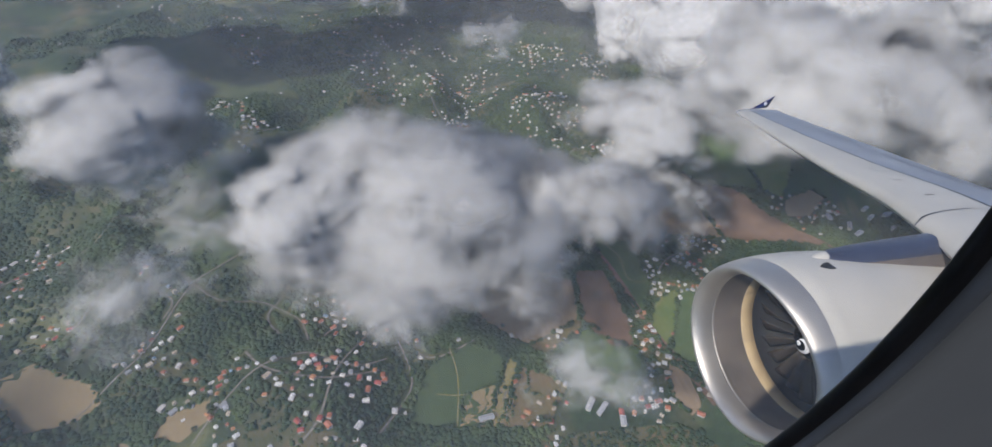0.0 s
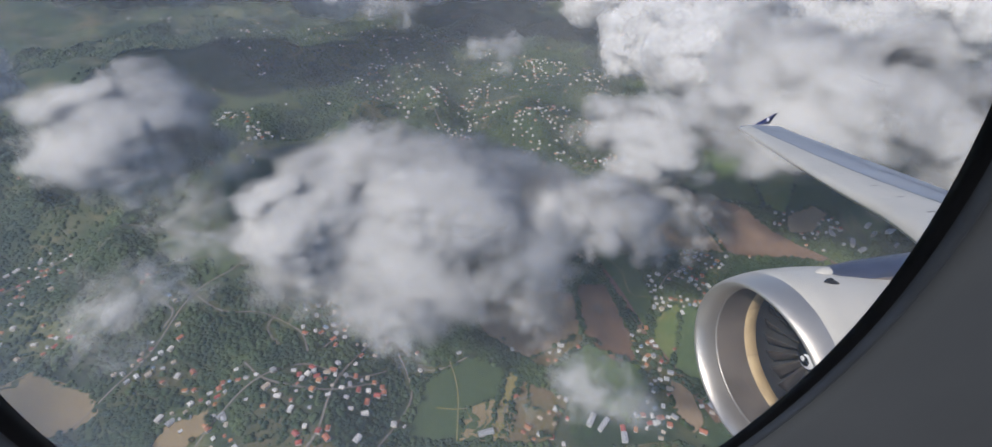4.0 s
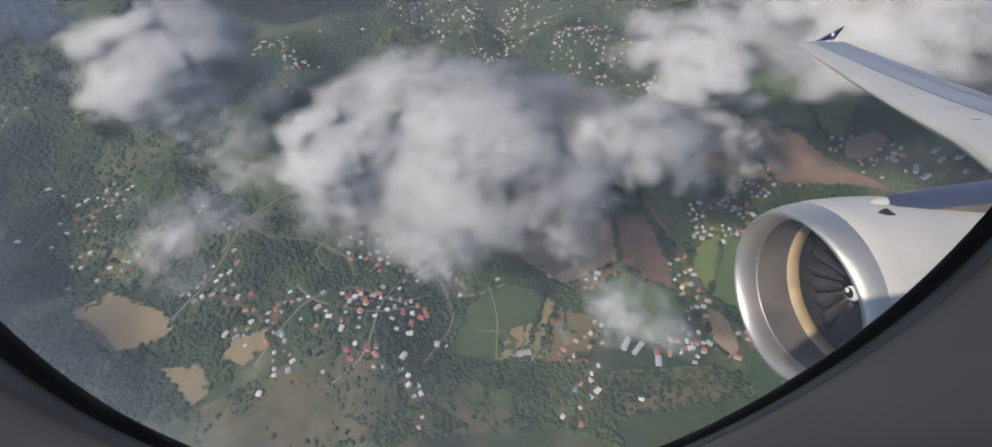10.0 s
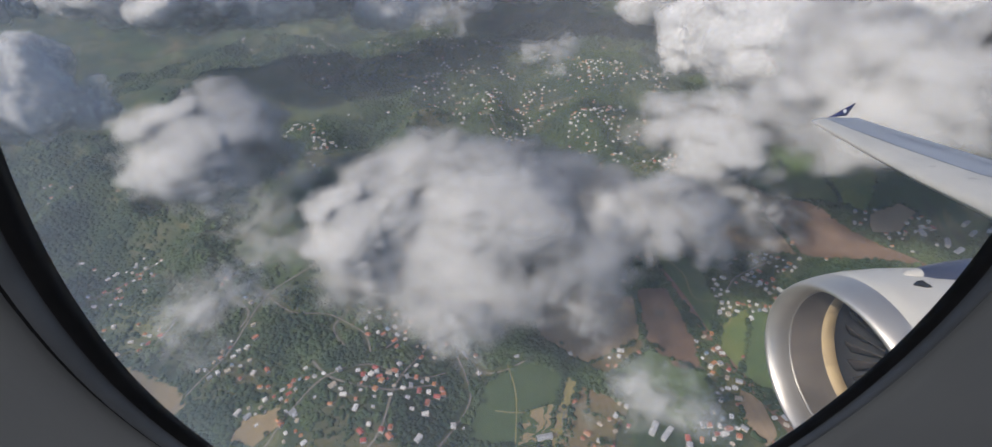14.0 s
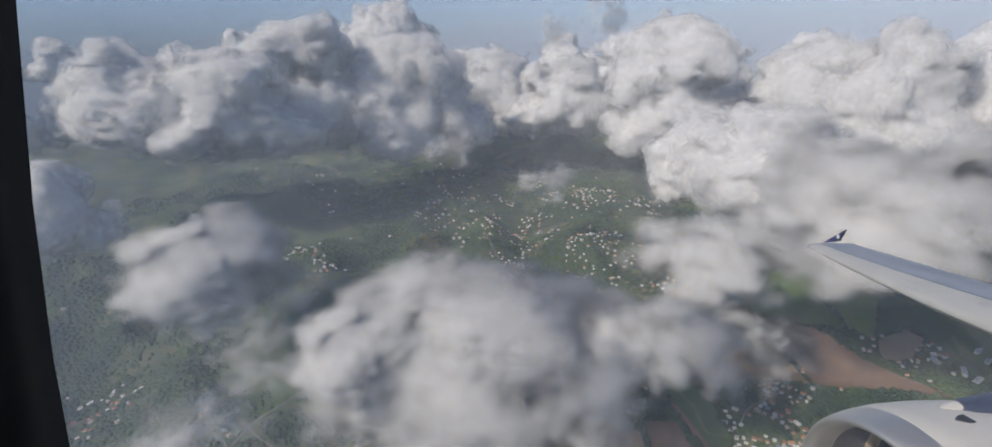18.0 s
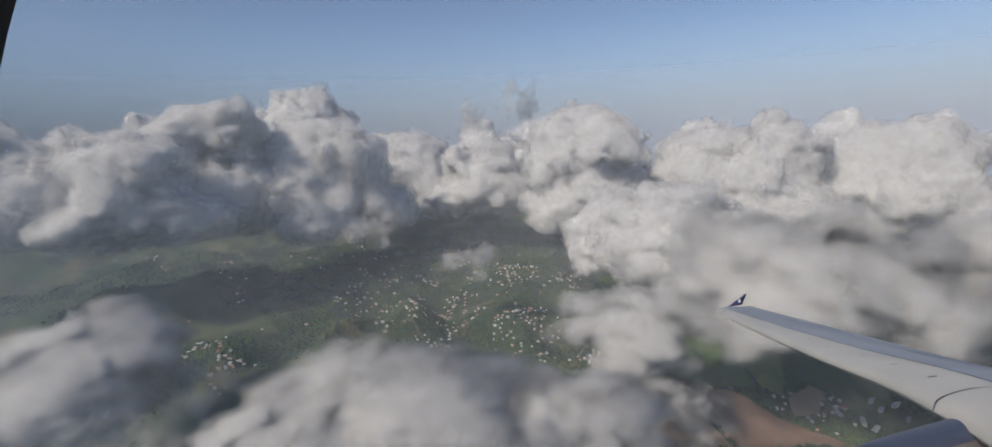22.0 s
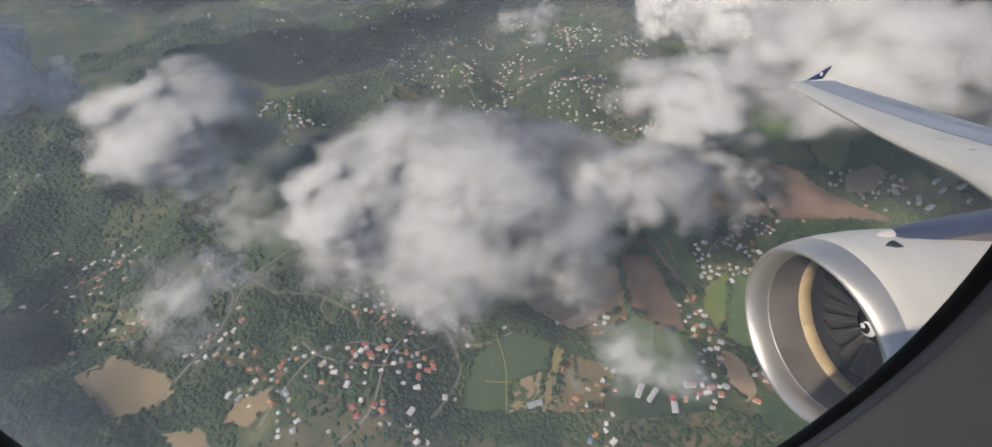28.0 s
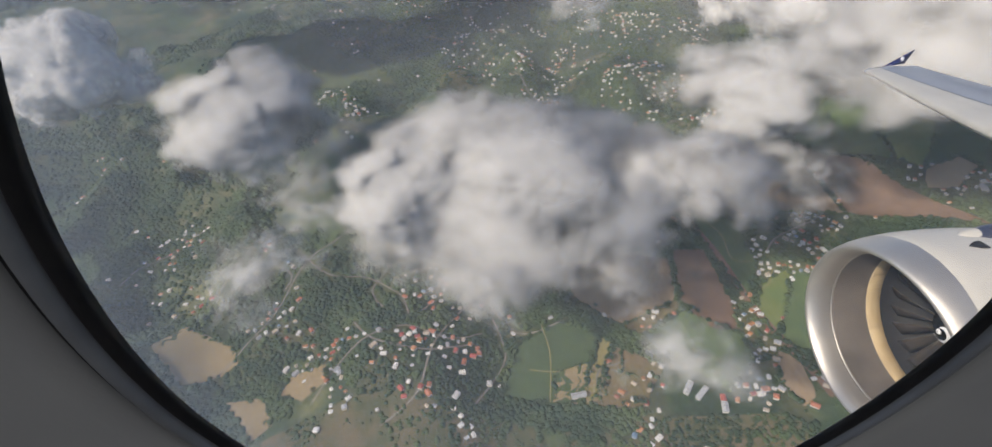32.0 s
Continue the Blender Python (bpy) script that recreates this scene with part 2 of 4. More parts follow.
part("groove", loft([oval(0.0095, 0.0008), oval(0.0108, 0.0004), oval(0.0124, 0.0012)]), SEAL_BLACK, window, "dark shadow gap round the gasket")
pane = part("pane", loft([oval(0.0036, -0.0027), oval(0.0042, -0.0034)], cap=(True, True)), None, window, "clear slightly hazy window pane, its veil standing in for air haze", smooth=False)
glass = bpy.data.materials.new("acrylic")
glass.use_nodes = True
gn, gl = glass.node_tree.nodes, glass.node_tree.links
gn.remove(gn["Principled BSDF"])
g_clear, g_shine, g_mix = gn.new("ShaderNodeBsdfTransparent"), gn.new("ShaderNodeBsdfGlossy"), gn.new("ShaderNodeMixShader")
g_clear.inputs["Color"].default_value = (0.97, 0.975, 0.98, 1)
g_shine.inputs["Roughness"].default_value = 0.05
g_mix.inputs[0].default_value = 0.02
# a translucent film that scatters daylight; it also stands in for air haze
g_veil, g_film = gn.new("ShaderNodeBsdfTranslucent"), gn.new("ShaderNodeMixShader")
g_veil.inputs["Color"].default_value = (1.0, 0.97, 0.92, 1)
g_tex, g_rng, g_co = gn.new("ShaderNodeTexNoise"), gn.new("ShaderNodeMapRange"), gn.new("ShaderNodeTexCoord")
g_tex.inputs["Scale"].default_value = 9
g_rng.inputs["To Min"].default_value, g_rng.inputs["To Max"].default_value = 0.07, 0.11
gl.new(g_co.outputs["Object"], g_tex.inputs["Vector"])
gl.new(g_tex.outputs["Fac"], g_rng.inputs["Value"])
g_sub, g_len, g_edge, g_add = gn.new("ShaderNodeVectorMath"), gn.new("ShaderNodeVectorMath"), gn.new("ShaderNodeMapRange"), gn.new("ShaderNodeMath")
g_scale = gn.new("ShaderNodeVectorMath")
g_sub.operation, g_scale.operation, g_len.operation = "SUBTRACT", "MULTIPLY", "LENGTH"
g_sub.inputs[1].default_value = (WX, WY, WZ)
g_scale.inputs[1].default_value = (1 / WA, 0, 1 / WB)
g_edge.interpolation_type = "SMOOTHSTEP"
g_edge.inputs["From Min"].default_value, g_edge.inputs["From Max"].default_value, g_edge.inputs["To Max"].default_value = 0.78, 1.04, 0.09
gl.new(g_co.outputs["Object"], g_sub.inputs[0])
gl.new(g_sub.outputs[0], g_scale.inputs[0])
gl.new(g_scale.outputs[0], g_len.inputs[0])
gl.new(g_len.outputs["Value"], g_edge.inputs["Value"])
# the film is thickest on the forward side, standing in for milky glare
g_xyz, g_fore, g_mul = gn.new("ShaderNodeSeparateXYZ"), gn.new("ShaderNodeMapRange"), gn.new("ShaderNodeMath")
g_fore.inputs["From Min"].default_value, g_fore.inputs["From Max"].default_value = 0.35, -0.6
g_mul.operation = "MULTIPLY"
gl.new(g_scale.outputs[0], g_xyz.inputs[0])
gl.new(g_xyz.outputs[0], g_fore.inputs["Value"])
gl.new(g_edge.outputs[0], g_mul.inputs[0])
gl.new(g_fore.outputs[0], g_mul.inputs[1])
gl.new(g_mul.outputs[0], g_add.inputs[0])
g_base, g_thin = gn.new("ShaderNodeMapRange"), gn.new("ShaderNodeMath")
g_base.inputs["From Min"].default_value, g_base.inputs["From Max"].default_value, g_base.inputs["To Min"].default_value = 0.6, -0.3, 0.6
g_thin.operation = "MULTIPLY"
gl.new(g_xyz.outputs[0], g_base.inputs["Value"])
gl.new(g_base.outputs[0], g_thin.inputs[0])
gl.new(g_rng.outputs[0], g_thin.inputs[1])
gl.new(g_thin.outputs[0], g_add.inputs[1])
gl.new(g_add.outputs[0], g_film.inputs[0])
gl.new(g_mix.outputs[0], g_film.inputs[1])
gl.new(g_veil.outputs[0], g_film.inputs[2])
gl.new(g_clear.outputs[0], g_mix.inputs[1])
gl.new(g_shine.outputs[0], g_mix.inputs[2])
gl.new(g_film.outputs[0], gn["Material Output"].inputs[0])
pane.data.materials[0] = glass
pane.visible_shadow = False
wall = part("wall_cabin", loft([oval(0.0124, 0.0012), oval(0.0132, 0.0040), oval(0.021, 0.0060), oval(0.050, 0.013), oval(0.085, 0.020), oval(0, 0.022, 8, 0.34, 0.36), oval(0, 0.022, 30, 0.6, 0.5)]), PANEL)
wall.matrix_basis = AIR
tagged(wall, "smooth grey plastic cabin side wall round the window", "wall", kind="structure")
Y_TOP, Y_LOW, BACK = WY + LEANING * 0.5 - 0.022, WY - LEANING * 0.5 - 0.022, -3.3


def slab(name, pts, mat, label, category):
    bm = bmesh.new()
    bm.faces.new([bm.verts.new(p) for p in pts])
    bmesh.ops.solidify(bm, geom=bm.faces[:], thickness=0.02)
    ob = part(name, bm, mat, smooth=False)
    ob.matrix_basis = AIR
    return tagged(ob, label, category, kind="structure")


X0, X1, Z0, Z1 = WX - 0.6, WX + 0.6, WZ - 0.5, WZ + 0.5
slab("floor", [(X0, Y_LOW, Z0), (X1, Y_LOW, Z0), (X1, BACK, Z0), (X0, BACK, Z0)], CARPET, "dark blue cabin floor carpet", "floor")
slab("ceiling", [(X0, Y_TOP, Z1), (X0, BACK, Z1), (X1, BACK, Z1), (X1, Y_TOP, Z1)], PANEL, "grey plastic cabin ceiling panel", "ceiling")
slab("wall_fore", [(X0, Y_TOP, Z1), (X0, Y_LOW, Z0), (X0, BACK, Z0), (X0, BACK, Z1)], PANEL, "grey plastic cabin partition ahead", "wall")
slab("wall_aft", [(X1, Y_TOP, Z1), (X1, BACK, Z1), (X1, BACK, Z0), (X1, Y_LOW, Z0)], PANEL, "grey plastic cabin partition behind", "wall")
for lo, hi in ((Z0, Z0 + 0.3), (Z1 - 0.25, Z1)):
    slab("wall_port", [(X0, BACK, lo), (X1, BACK, lo), (X1, BACK, hi), (X0, BACK, hi)], PANEL, "grey plastic cabin wall across the aisle", "wall")

# ---- jet engine ----
ES = 0.945
EX, EY, EZ = 3.31, 4.0, -2.90
engine = thing("jet_engine", "white turbofan engine with a bare metal inlet lip under the wing", "engine", AIR @ pose(EX, EY, EZ))


def turned(profile, count=96, s=ES):
    """A body of revolution about the engine's axis."""
    return loft([[(x * s, r * s * math.cos(2 * math.pi * i / count), r * s * math.sin(2 * math.pi * i / count)) for i in range(count)] for x, r in profile])


lip = part("inlet_lip", turned([(0.25, 0.868), (0.17, 0.871), (0.10, 0.881), (0.05, 0.898), (0.012, 0.922), (0.0, 0.940), (0.006, 0.958), (0.03, 0.975), (0.075, 0.993), (0.14, 1.010), (0.22, 1.024), (0.30, 1.034)]), LIP_METAL, engine, "polished bare aluminium inlet lip")
for v in lip.data.vertices:
    # the inlet's rim is cut back a little on the inboard side
    side = max(0.0, -v.co.y / ES)
    v.co.x += 0.13 * side * side * max(0.0, 1 - v.co.x / (0.28 * ES))
part("nacelle", turned([(0.297, 1.029), (0.305, 1.035), (0.5, 1.048), (0.8, 1.043), (1.1, 1.020), (1.6, 0.955), (2.2, 0.865), (3.0, 0.75), (3.9, 0.62)]), WHITE_PAINT, engine, "glossy white engine cowling")
part("inlet_liner", turned([(0.25, 0.865), (0.27, 0.862), (0.5, 0.862), (0.67, 0.868)]), LINER, engine, "grey perforated acoustic liner")
part("rub_strip", turned([(0.62, 0.866), (0.625, 0.858), (0.78, 0.858), (0.785, 0.866)]), RUB_STRIP, engine, "cream-coloured ring ahead of the fan")
part("fan_case", turned([(0.785, 0.868), (1.15, 0.868), (1.2, 0.5), (1.2, 0.02)]), VOID_SHADE, engine, "fan case behind the blades, painted dark as deep shade")
part("liner_edge", turned([(0.252, 0.8665), (0.254, 0.860), (0.266, 0.8595), (0.272, 0.8625)]), LIP_METAL, engine, "thin pale edge between lip and liner")
# seams in a pale colour that carries the streak reflected on the liner
for a, w in ((194, 0.008), (150, 0.004)):
    seam = bmesh.new()
    box(seam, 0.28 * ES, 0.665 * ES, -w, w, -0.002, 0.002)
    seam_ob = part("liner_seam_glint", seam, SEAM_GLINT, engine, "liner seam with its reflected streak painted pale", smooth=False)
    seam_ob.location = (0, 0.859 * ES * math.cos(radians(a)), 0.859 * ES * math.sin(radians(a)))
    seam_ob.rotation_euler = (radians(a + 90), 0, 0)
rivet_mesh = None
for i in range(8):
    for k in (0.645, 0.685, 0.725, 0.765):
        for o in (-0.022, 0.022):
            a = 2 * math.pi * (i + 0.4) / 8 + o
            if rivet_mesh is None:
                bm = bmesh.new()
                bmesh.ops.create_uvsphere(bm, u_segments=8, v_segments=4, radius=0.005)
                ob = part("rivet", bm, RIVET, engine)
                rivet_mesh = ob.data
            else:
                ob = new("rivet", rivet_mesh)
                ob.parent = engine
            ob.location = (k * ES, 0.857 * ES * math.cos(a), 0.857 * ES * math.sin(a))
    joint = bmesh.new()
    box(joint, 0.63 * ES, 0.775 * ES, -0.002, 0.002, -0.001, 0.001)
    ob = part("strip_joint", joint, RIVET, engine, smooth=False)
    a = 2 * math.pi * (i + 0.4) / 8
    ob.location = (0, 0.8575 * ES * math.cos(a), 0.8575 * ES * math.sin(a))
    ob.rotation_euler = (a + math.pi / 2, 0, 0)
blade_mesh = None
for i in range(24):
    if blade_mesh is None:
        rings = []
        for k in range(7):
            r = (0.26 + 0.585 * k / 6) * ES
            tw = radians(25 + 38 * k / 6)
            c = 0.12 + 0.05 * k / 6
            ring = []
            for u, th in ((-1, 0.0), (-0.4, 0.006), (0.4, 0.006), (1, 0.0), (0.4, -0.006), (-0.4, -0.006)):
                ring.append((0.93 * ES + u * c * 0.5 * math.cos(tw) - th * math.sin(tw), u * c * 0.5 * math.sin(tw) + th * math.cos(tw), r))
            rings.append(ring)
        blade = part("fan_blade", loft(rings, cap=(True, True)), FAN_METAL, engine)
        blade_mesh = blade.data
    else:
        blade = new("fan_blade", blade_mesh)
        blade.parent = engine
    blade.rotation_euler = (2 * math.pi * i / 24, 0, 0)
spinner = part("spinner", turned([(0.70, 0.0), (0.705, 0.03), (0.74, 0.09), (0.80, 0.175), (0.87, 0.245), (0.95, 0.285), (1.05, 0.29)], 48), SPINNER_PAINT, engine, "black conical spinner")
def on_cone(x, a, lift=0.006):
    """A point just above the spinner's skin."""
    r = float(np.interp(x, (0.70, 0.705, 0.74, 0.80, 0.87), (0.0, 0.03, 0.09, 0.175, 0.245))) + lift
    return ((x - 0.005) * ES, r * ES * math.cos(a), r * ES * math.sin(a))


rings = []
for i in range(32):
    u = i / 31
    a, x = 1.6 + 4.2 * u, 0.708 + 0.05 * u
    w = 0.004 + 0.024 * math.sin(math.pi * u) ** 0.8
    rings.append([on_cone(x, a), on_cone(x + w * 0.5, a), on_cone(x + w, a)])
part("spiral_mark", loft(rings, close=False), MARK_WHITE, spinner, "white comma-shaped swirl")
part("spinner_tip", turned([(0.693, 0.006), (0.694, 0.013), (0.70, 0.024), (0.708, 0.033), (0.714, 0.040)], 24), MARK_WHITE, spinner, "white ring round the tip")
for ob in engine.children:
    if ob.name.split(".")[0] in ("rub_strip", "rivet", "strip_joint", "fan_case", "fan_blade", "spinner"):
        ob.location.x += 0.05 * ES
# cooling inlet on top of the cowling: a solid block, black for its opening's shade
va = radians(102)
bm = bmesh.new()
out = [(0.67, -0.005), (0.75, -0.05), (0.81, -0.055), (0.81, 0.055), (0.75, 0.05)]
r_at = 1.044
low = [bm.verts.new((x * ES, (r_at - 0.02) * ES * math.cos(va + y / r_at), (r_at - 0.02) * ES * math.sin(va + y / r_at))) for x, y in out]
top = [bm.verts.new((x * ES, (r_at + 0.012) * ES * math.cos(va + y / r_at), (r_at + 0.012) * ES * math.sin(va + y / r_at))) for x, y in out]
bm.faces.new(top)
for i in range(5):
    bm.faces.new((low[i], low[(i + 1) % 5], top[(i + 1) % 5], top[i]))
part("cooling_inlet", bm, VOID_SHADE, engine, "small air inlet, its shaded opening painted black", smooth=False)
# pylon fairing
stations = [(0.84, 1.055, 0.03, 0.03), (0.90, 1.075, 0.09, 0.09), (1.0, 1.095, 0.14, 0.16), (1.3, 1.11, 0.18, 0.28), (1.8, 1.115, 0.21, 0.40), (2.4, 1.12, 0.23, 0.52), (3.2, 1.13, 0.235, 0.66), (4.4, 1.14, 0.22, 0.80)]
rings = []
for x, zt, hw, h in stations:
    ring = [(x * ES, -hw * 1.03 * ES, (zt - h - 0.1) * ES)]
    ring += [(x * ES, -hw * ES * math.cos(math.pi * k / 12), (zt - 0.13 + 0.13 * math.sin(math.pi * k / 12)) * ES) for k in range(13)]
    ring.append((x * ES, hw * 1.03 * ES, (zt - h - 0.1) * ES))
    rings.append(ring)
bm = loft(rings, close=False)
for i, f in enumerate(bm.faces):
    f.material_index = 1 if i % 14 in (0, 13) and i >= 28 else 0
pylon = part("pylon", bm, [PYLON_PAINT, PYLON_SIDE], engine, "dark blue-grey pylon fairing with bare metal sides")
part("pylon_cap", turned([(0.0, 0.002), (0.02, 0.035), (0.08, 0.065), (0.17, 0.075)], 20), WHITE_PAINT, engine, "small white fairing cap before the pylon").location = (0.76 * ES, 0, 1.015 * ES)

# ---- wing ----
wing = thing("aircraft_wing", "long swept grey airliner wing with a navy winglet", "wing", AIR)
SPAN = [  # y, leading edge x, z, trailing edge x, z
    (0.2, 3.15, -2.12, 9.9, -2.95), (2.2, 4.40, -2.05, 10.0, -2.82), (4.0, 5.50, -1.88, 10.1, -2.70), (5.1, 6.14, -1.80, 10.25, -2.60), (7.0, 7.10, -1.78, 10.62, -2.42),
    (9.3, 8.27, -1.72, 11.2, -2.15), (12.0, 9.63, -1.61, 11.95, -1.86), (14.2, 10.74, -1.50, 12.55, -1.62), (14.75, 11.02, -1.465, 12.7, -1.55), (14.95, 11.3, -1.46, 12.75, -1.52)]


def chord(y):
    ys = [s[0] for s in SPAN]
    return [float(np.interp(y, ys, [s[i] for s in SPAN])) for i in (1, 2, 3, 4)]


def section(y, u0, u1, upper=True, lift=0.0, count=10):
    """Points of the wing's skin from u0 to u1 of the chord."""
    lx, lz, tx, tz = chord(y)
    c, pts = tx - lx, []
    thick = (0.125 - 0.003 * y) * (0.25 if y > 14.9 else 1)
    for i in range(count):
        u = u0 + (u1 - u0) * i / (count - 1)
        t = 5 * thick * c * (0.2969 * math.sqrt(u) - 0.126 * u - 0.3516 * u * u + 0.2843 * u ** 3 - 0.1015 * u ** 4)
        z = lz + (tz - lz) * u + (t if upper else -0.75 * t) + lift + 0.012 * c * math.sin(math.pi * u)
        pts.append((lx + c * u, y, z))
    return pts


YS = [0.2, 1.2, 2.2, 3.2, 4.0, 5.1, 6.0, 7.0, 8.2, 9.3, 10.7, 12.0, 13.2, 14.2, 14.75, 14.95]
part("wing_box", loft([section(y, 1.0, 0.0, True, count=16) + section(y, 0.0, 1.0, False, count=16) for y in YS], cap=(True, True)), WING_PAINT, wing, "blue-grey painted upper wing skin")
part("leading_edge", loft([list(reversed(section(y, 0.0, 0.22, True, 0.008, 12))) + section(y, 0.0, 0.10, False, -0.004, 6) for y in (0.4, 1.2, 2.2, 3.2, 4.0, 4.33)], close=False), SLAT_PAINT, wing, "pale silver fixed inboard leading edge")
CUTS = [4.35, 6.9, 9.45, 12.0, 14.55]
for a, b in zip(CUTS, CUTS[1:]):
    ys = [a + 0.005 + (b - a - 0.010) * k / 5 for k in range(6)]
    rings = [list(reversed(section(y, 0.0, 0.17, True, 0.012, 12))) + section(y, 0.0, 0.10, False, -0.006, 6) for y in ys]
    part("slat", loft(rings, close=False), SLAT_PAINT, wing, "pale silver leading-edge slat")
for a, b in zip((5.2, 6.8, 8.4, 10.0, 11.6), (6.75, 8.35, 9.95, 11.55, 12.9)):
    ys = [a + (b - a) * k / 3 for k in range(4)]
    rings = [section(y, 0.62, 0.80, True, 0.010, 5) for y in ys]
    part("spoiler", loft(rings, close=False), WING_PAINT, wing, "grey spoiler panel on the upper wing")
for a, b in zip(CUTS, CUTS[1:]):
    ys = [a + (b - a - 0.008) * k / 5 for k in range(6)]
    part("front_panel", loft([section(y, 0.172, 0.25, True, 0.006, 5) for y in ys], close=False), SLAT_PAINT, wing, "pale silver skin panel behind the slats")
for a, b in zip(CUTS, CUTS[1:]):
    ys = [a + (b - a - 0.008) * k / 5 for k in range(6)]
    part("slat_gap", loft([section(y, 0.252, 0.262, True, 0.009, 3) for y in ys], close=False), SEAL_BLACK, wing, "thin dark gap line along the upper skin")
    for u in (0.2, 0.5, 0.8):
        y = a + (b - a) * u
        part("skin_mark", loft([section(y + o, 0.10 + 0.03 * u, 0.135 + 0.03 * u, True, 0.0165, 3) for o in (0.0, 0.035)], close=False), RIVET, wing, "small dark scuff on the slat")
# winglet: a swept fin with a sharp raked tip
rings = []
for k in range(8):
    u = k / 7
    x0, x1 = 11.70 + 0.94 * u ** 0.95, 12.34 + 0.36 * u
    z = -1.42 + 0.36 * u
    y = 14.93 + 0.10 * u
    th = 0.035 * (1 - 0.8 * u)
    rings.append([(x0, y, z), (x0 * 0.6 + x1 * 0.4, y - th, z), (x1, y, z), (x0 * 0.6 + x1 * 0.4, y + th, z)])
winglet = part("winglet", loft(rings, cap=(True, True)), NAVY, wing, "dark navy swept winglet fin")
bm = bmesh.new()
bmesh.ops.create_uvsphere(bm, u_segments=12, v_segments=6, radius=0.055)
mark = part("mark", bm, MARK_WHITE, winglet, "small white oval mark")
mark.location, mark.scale = (12.27, 14.925, -1.27), (1.0, 0.35, 1.25)

# ---- land ----
def smooth_step(a, b, v):
    t = np.clip((v - a) / (b - a), 0, 1)
    return t * t * (3 - 2 * t)


def hills(x, y):
    """Height of the land: a flat farmed valley, wooded ridges round it, falling to the sea."""
    x, y = np.asarray(x, float), np.asarray(y, float)
    h = 92 * (0.5 + 0.5 * vnoise(x / 420, y / 420, 0 * x + 3.3)) + 74 * (0.55 - np.abs(vnoise(x / 190, y / 190, 0 * x + 8.1))) + 17 * vnoise(x / 90, y / 90, 0 * x + 2.9) + 7 * vnoise(x / 55, y / 55, 0 * x + 1.7)
    h = h + 60 * np.exp(-((x + 150) / 260) ** 2 - ((y - 1000) / 240) ** 2) + 70 * np.exp(-((x + 600) / 400) ** 2 - ((y - 1450) / 300) ** 2)
    dx = np.maximum(np.abs(x - 240) - 240, 0)
    dy = np.maximum(np.abs(y - 450) - 190, 0)
    h = h * (0.06 + 0.94 * smooth_step(0, 260, np.hypot(dx, dy)))
    h = np.maximum(h, 2.0)
    shore = smooth_step(7600, 6800, np.hypot(x, y) + 400 * vnoise(x / 700, y / 700, 0 * x + 5))
    return (h + 6) * shore - 6 * (1 - shore)


def ground_material():
    m = material("land", (0.027, 0.050, 0.021), 0.95, second=(0.070, 0.095, 0.039), scale=0.0045, detail=10, bump=2.2, bump_scale=0.09, low=0.42, high=0.62)
    n, l = m.node_tree.nodes, m.node_tree.links
    co = n.new("ShaderNodeTexCoord")
    base = n["Principled BSDF"].inputs["Base Color"].links[0].from_socket
    spots = n.new("ShaderNodeTexNoise")
    spots.inputs["Scale"].default_value, spots.inputs["Detail"].default_value = 0.011, 6
    l.new(co.outputs["Object"], spots.inputs["Vector"])
    ramp = n.new("ShaderNodeValToRGB")
    ramp.color_ramp.elements[0].position, ramp.color_ramp.elements[1].position = 0.48, 0.66
    l.new(spots.outputs["Fac"], ramp.inputs["Fac"])
    mix = n.new("ShaderNodeMixRGB")
    mix.inputs[2].default_value = (0.130, 0.130, 0.062, 1)
    l.new(ramp.outputs["Color"], mix.inputs[0])
    l.new(base, mix.inputs[1])
    plots = n.new("ShaderNodeTexVoronoi")
    plots.inputs["Scale"].default_value = 0.012
    l.new(co.outputs["Object"], plots.inputs["Vector"])
    tint = n.new("ShaderNodeMixRGB")
    tint.blend_type, tint.inputs[0].default_value = "OVERLAY", 0.10
    l.new(mix.outputs[0], tint.inputs[1])
    l.new(plots.outputs["Color"], tint.inputs[2])
    grain = n.new("ShaderNodeTexNoise")
    grain.inputs["Scale"].default_value, grain.inputs["Detail"].default_value = 0.16, 4
    l.new(co.outputs["Object"], grain.inputs["Vector"])
    mul = n.new("ShaderNodeMixRGB")
    mul.blend_type, mul.inputs[0].default_value = "OVERLAY", 0.55
    l.new(tint.outputs[0], mul.inputs[1])
    l.new(grain.outputs["Fac"], mul.inputs[2])
    l.new(mul.outputs[0], n["Principled BSDF"].inputs["Base Color"])
    return m


LAND = ground_material()


def crop_material(name, a, b, scale=0.03, rows=0.5):
    """Cultivated soil or crop: patchy colour, faint furrows."""
    m = material(name, a, 0.95, second=b, scale=scale, detail=8, bump=0.4, bump_scale=0.5)
    n, l = m.node_tree.nodes, m.node_tree.links
    co = n.new("ShaderNodeTexCoord")
    wave = n.new("ShaderNodeTexWave")
    wave.inputs["Scale"].default_value, wave.inputs["Distortion"].default_value, wave.inputs["Detail"].default_value = 0.035, 3, 3
    l.new(co.outputs["Object"], wave.inputs["Vector"])
    mix = n.new("ShaderNodeMixRGB")
    mix.blend_type, mix.inputs[0].default_value = "OVERLAY", rows * 0.12
    l.new(n["Principled BSDF"].inputs["Base Color"].links[0].from_socket, mix.inputs[1])
    l.new(wave.outputs["Fac"], mix.inputs[2])
    l.new(mix.outputs[0], n["Principled BSDF"].inputs["Base Color"])
    return m


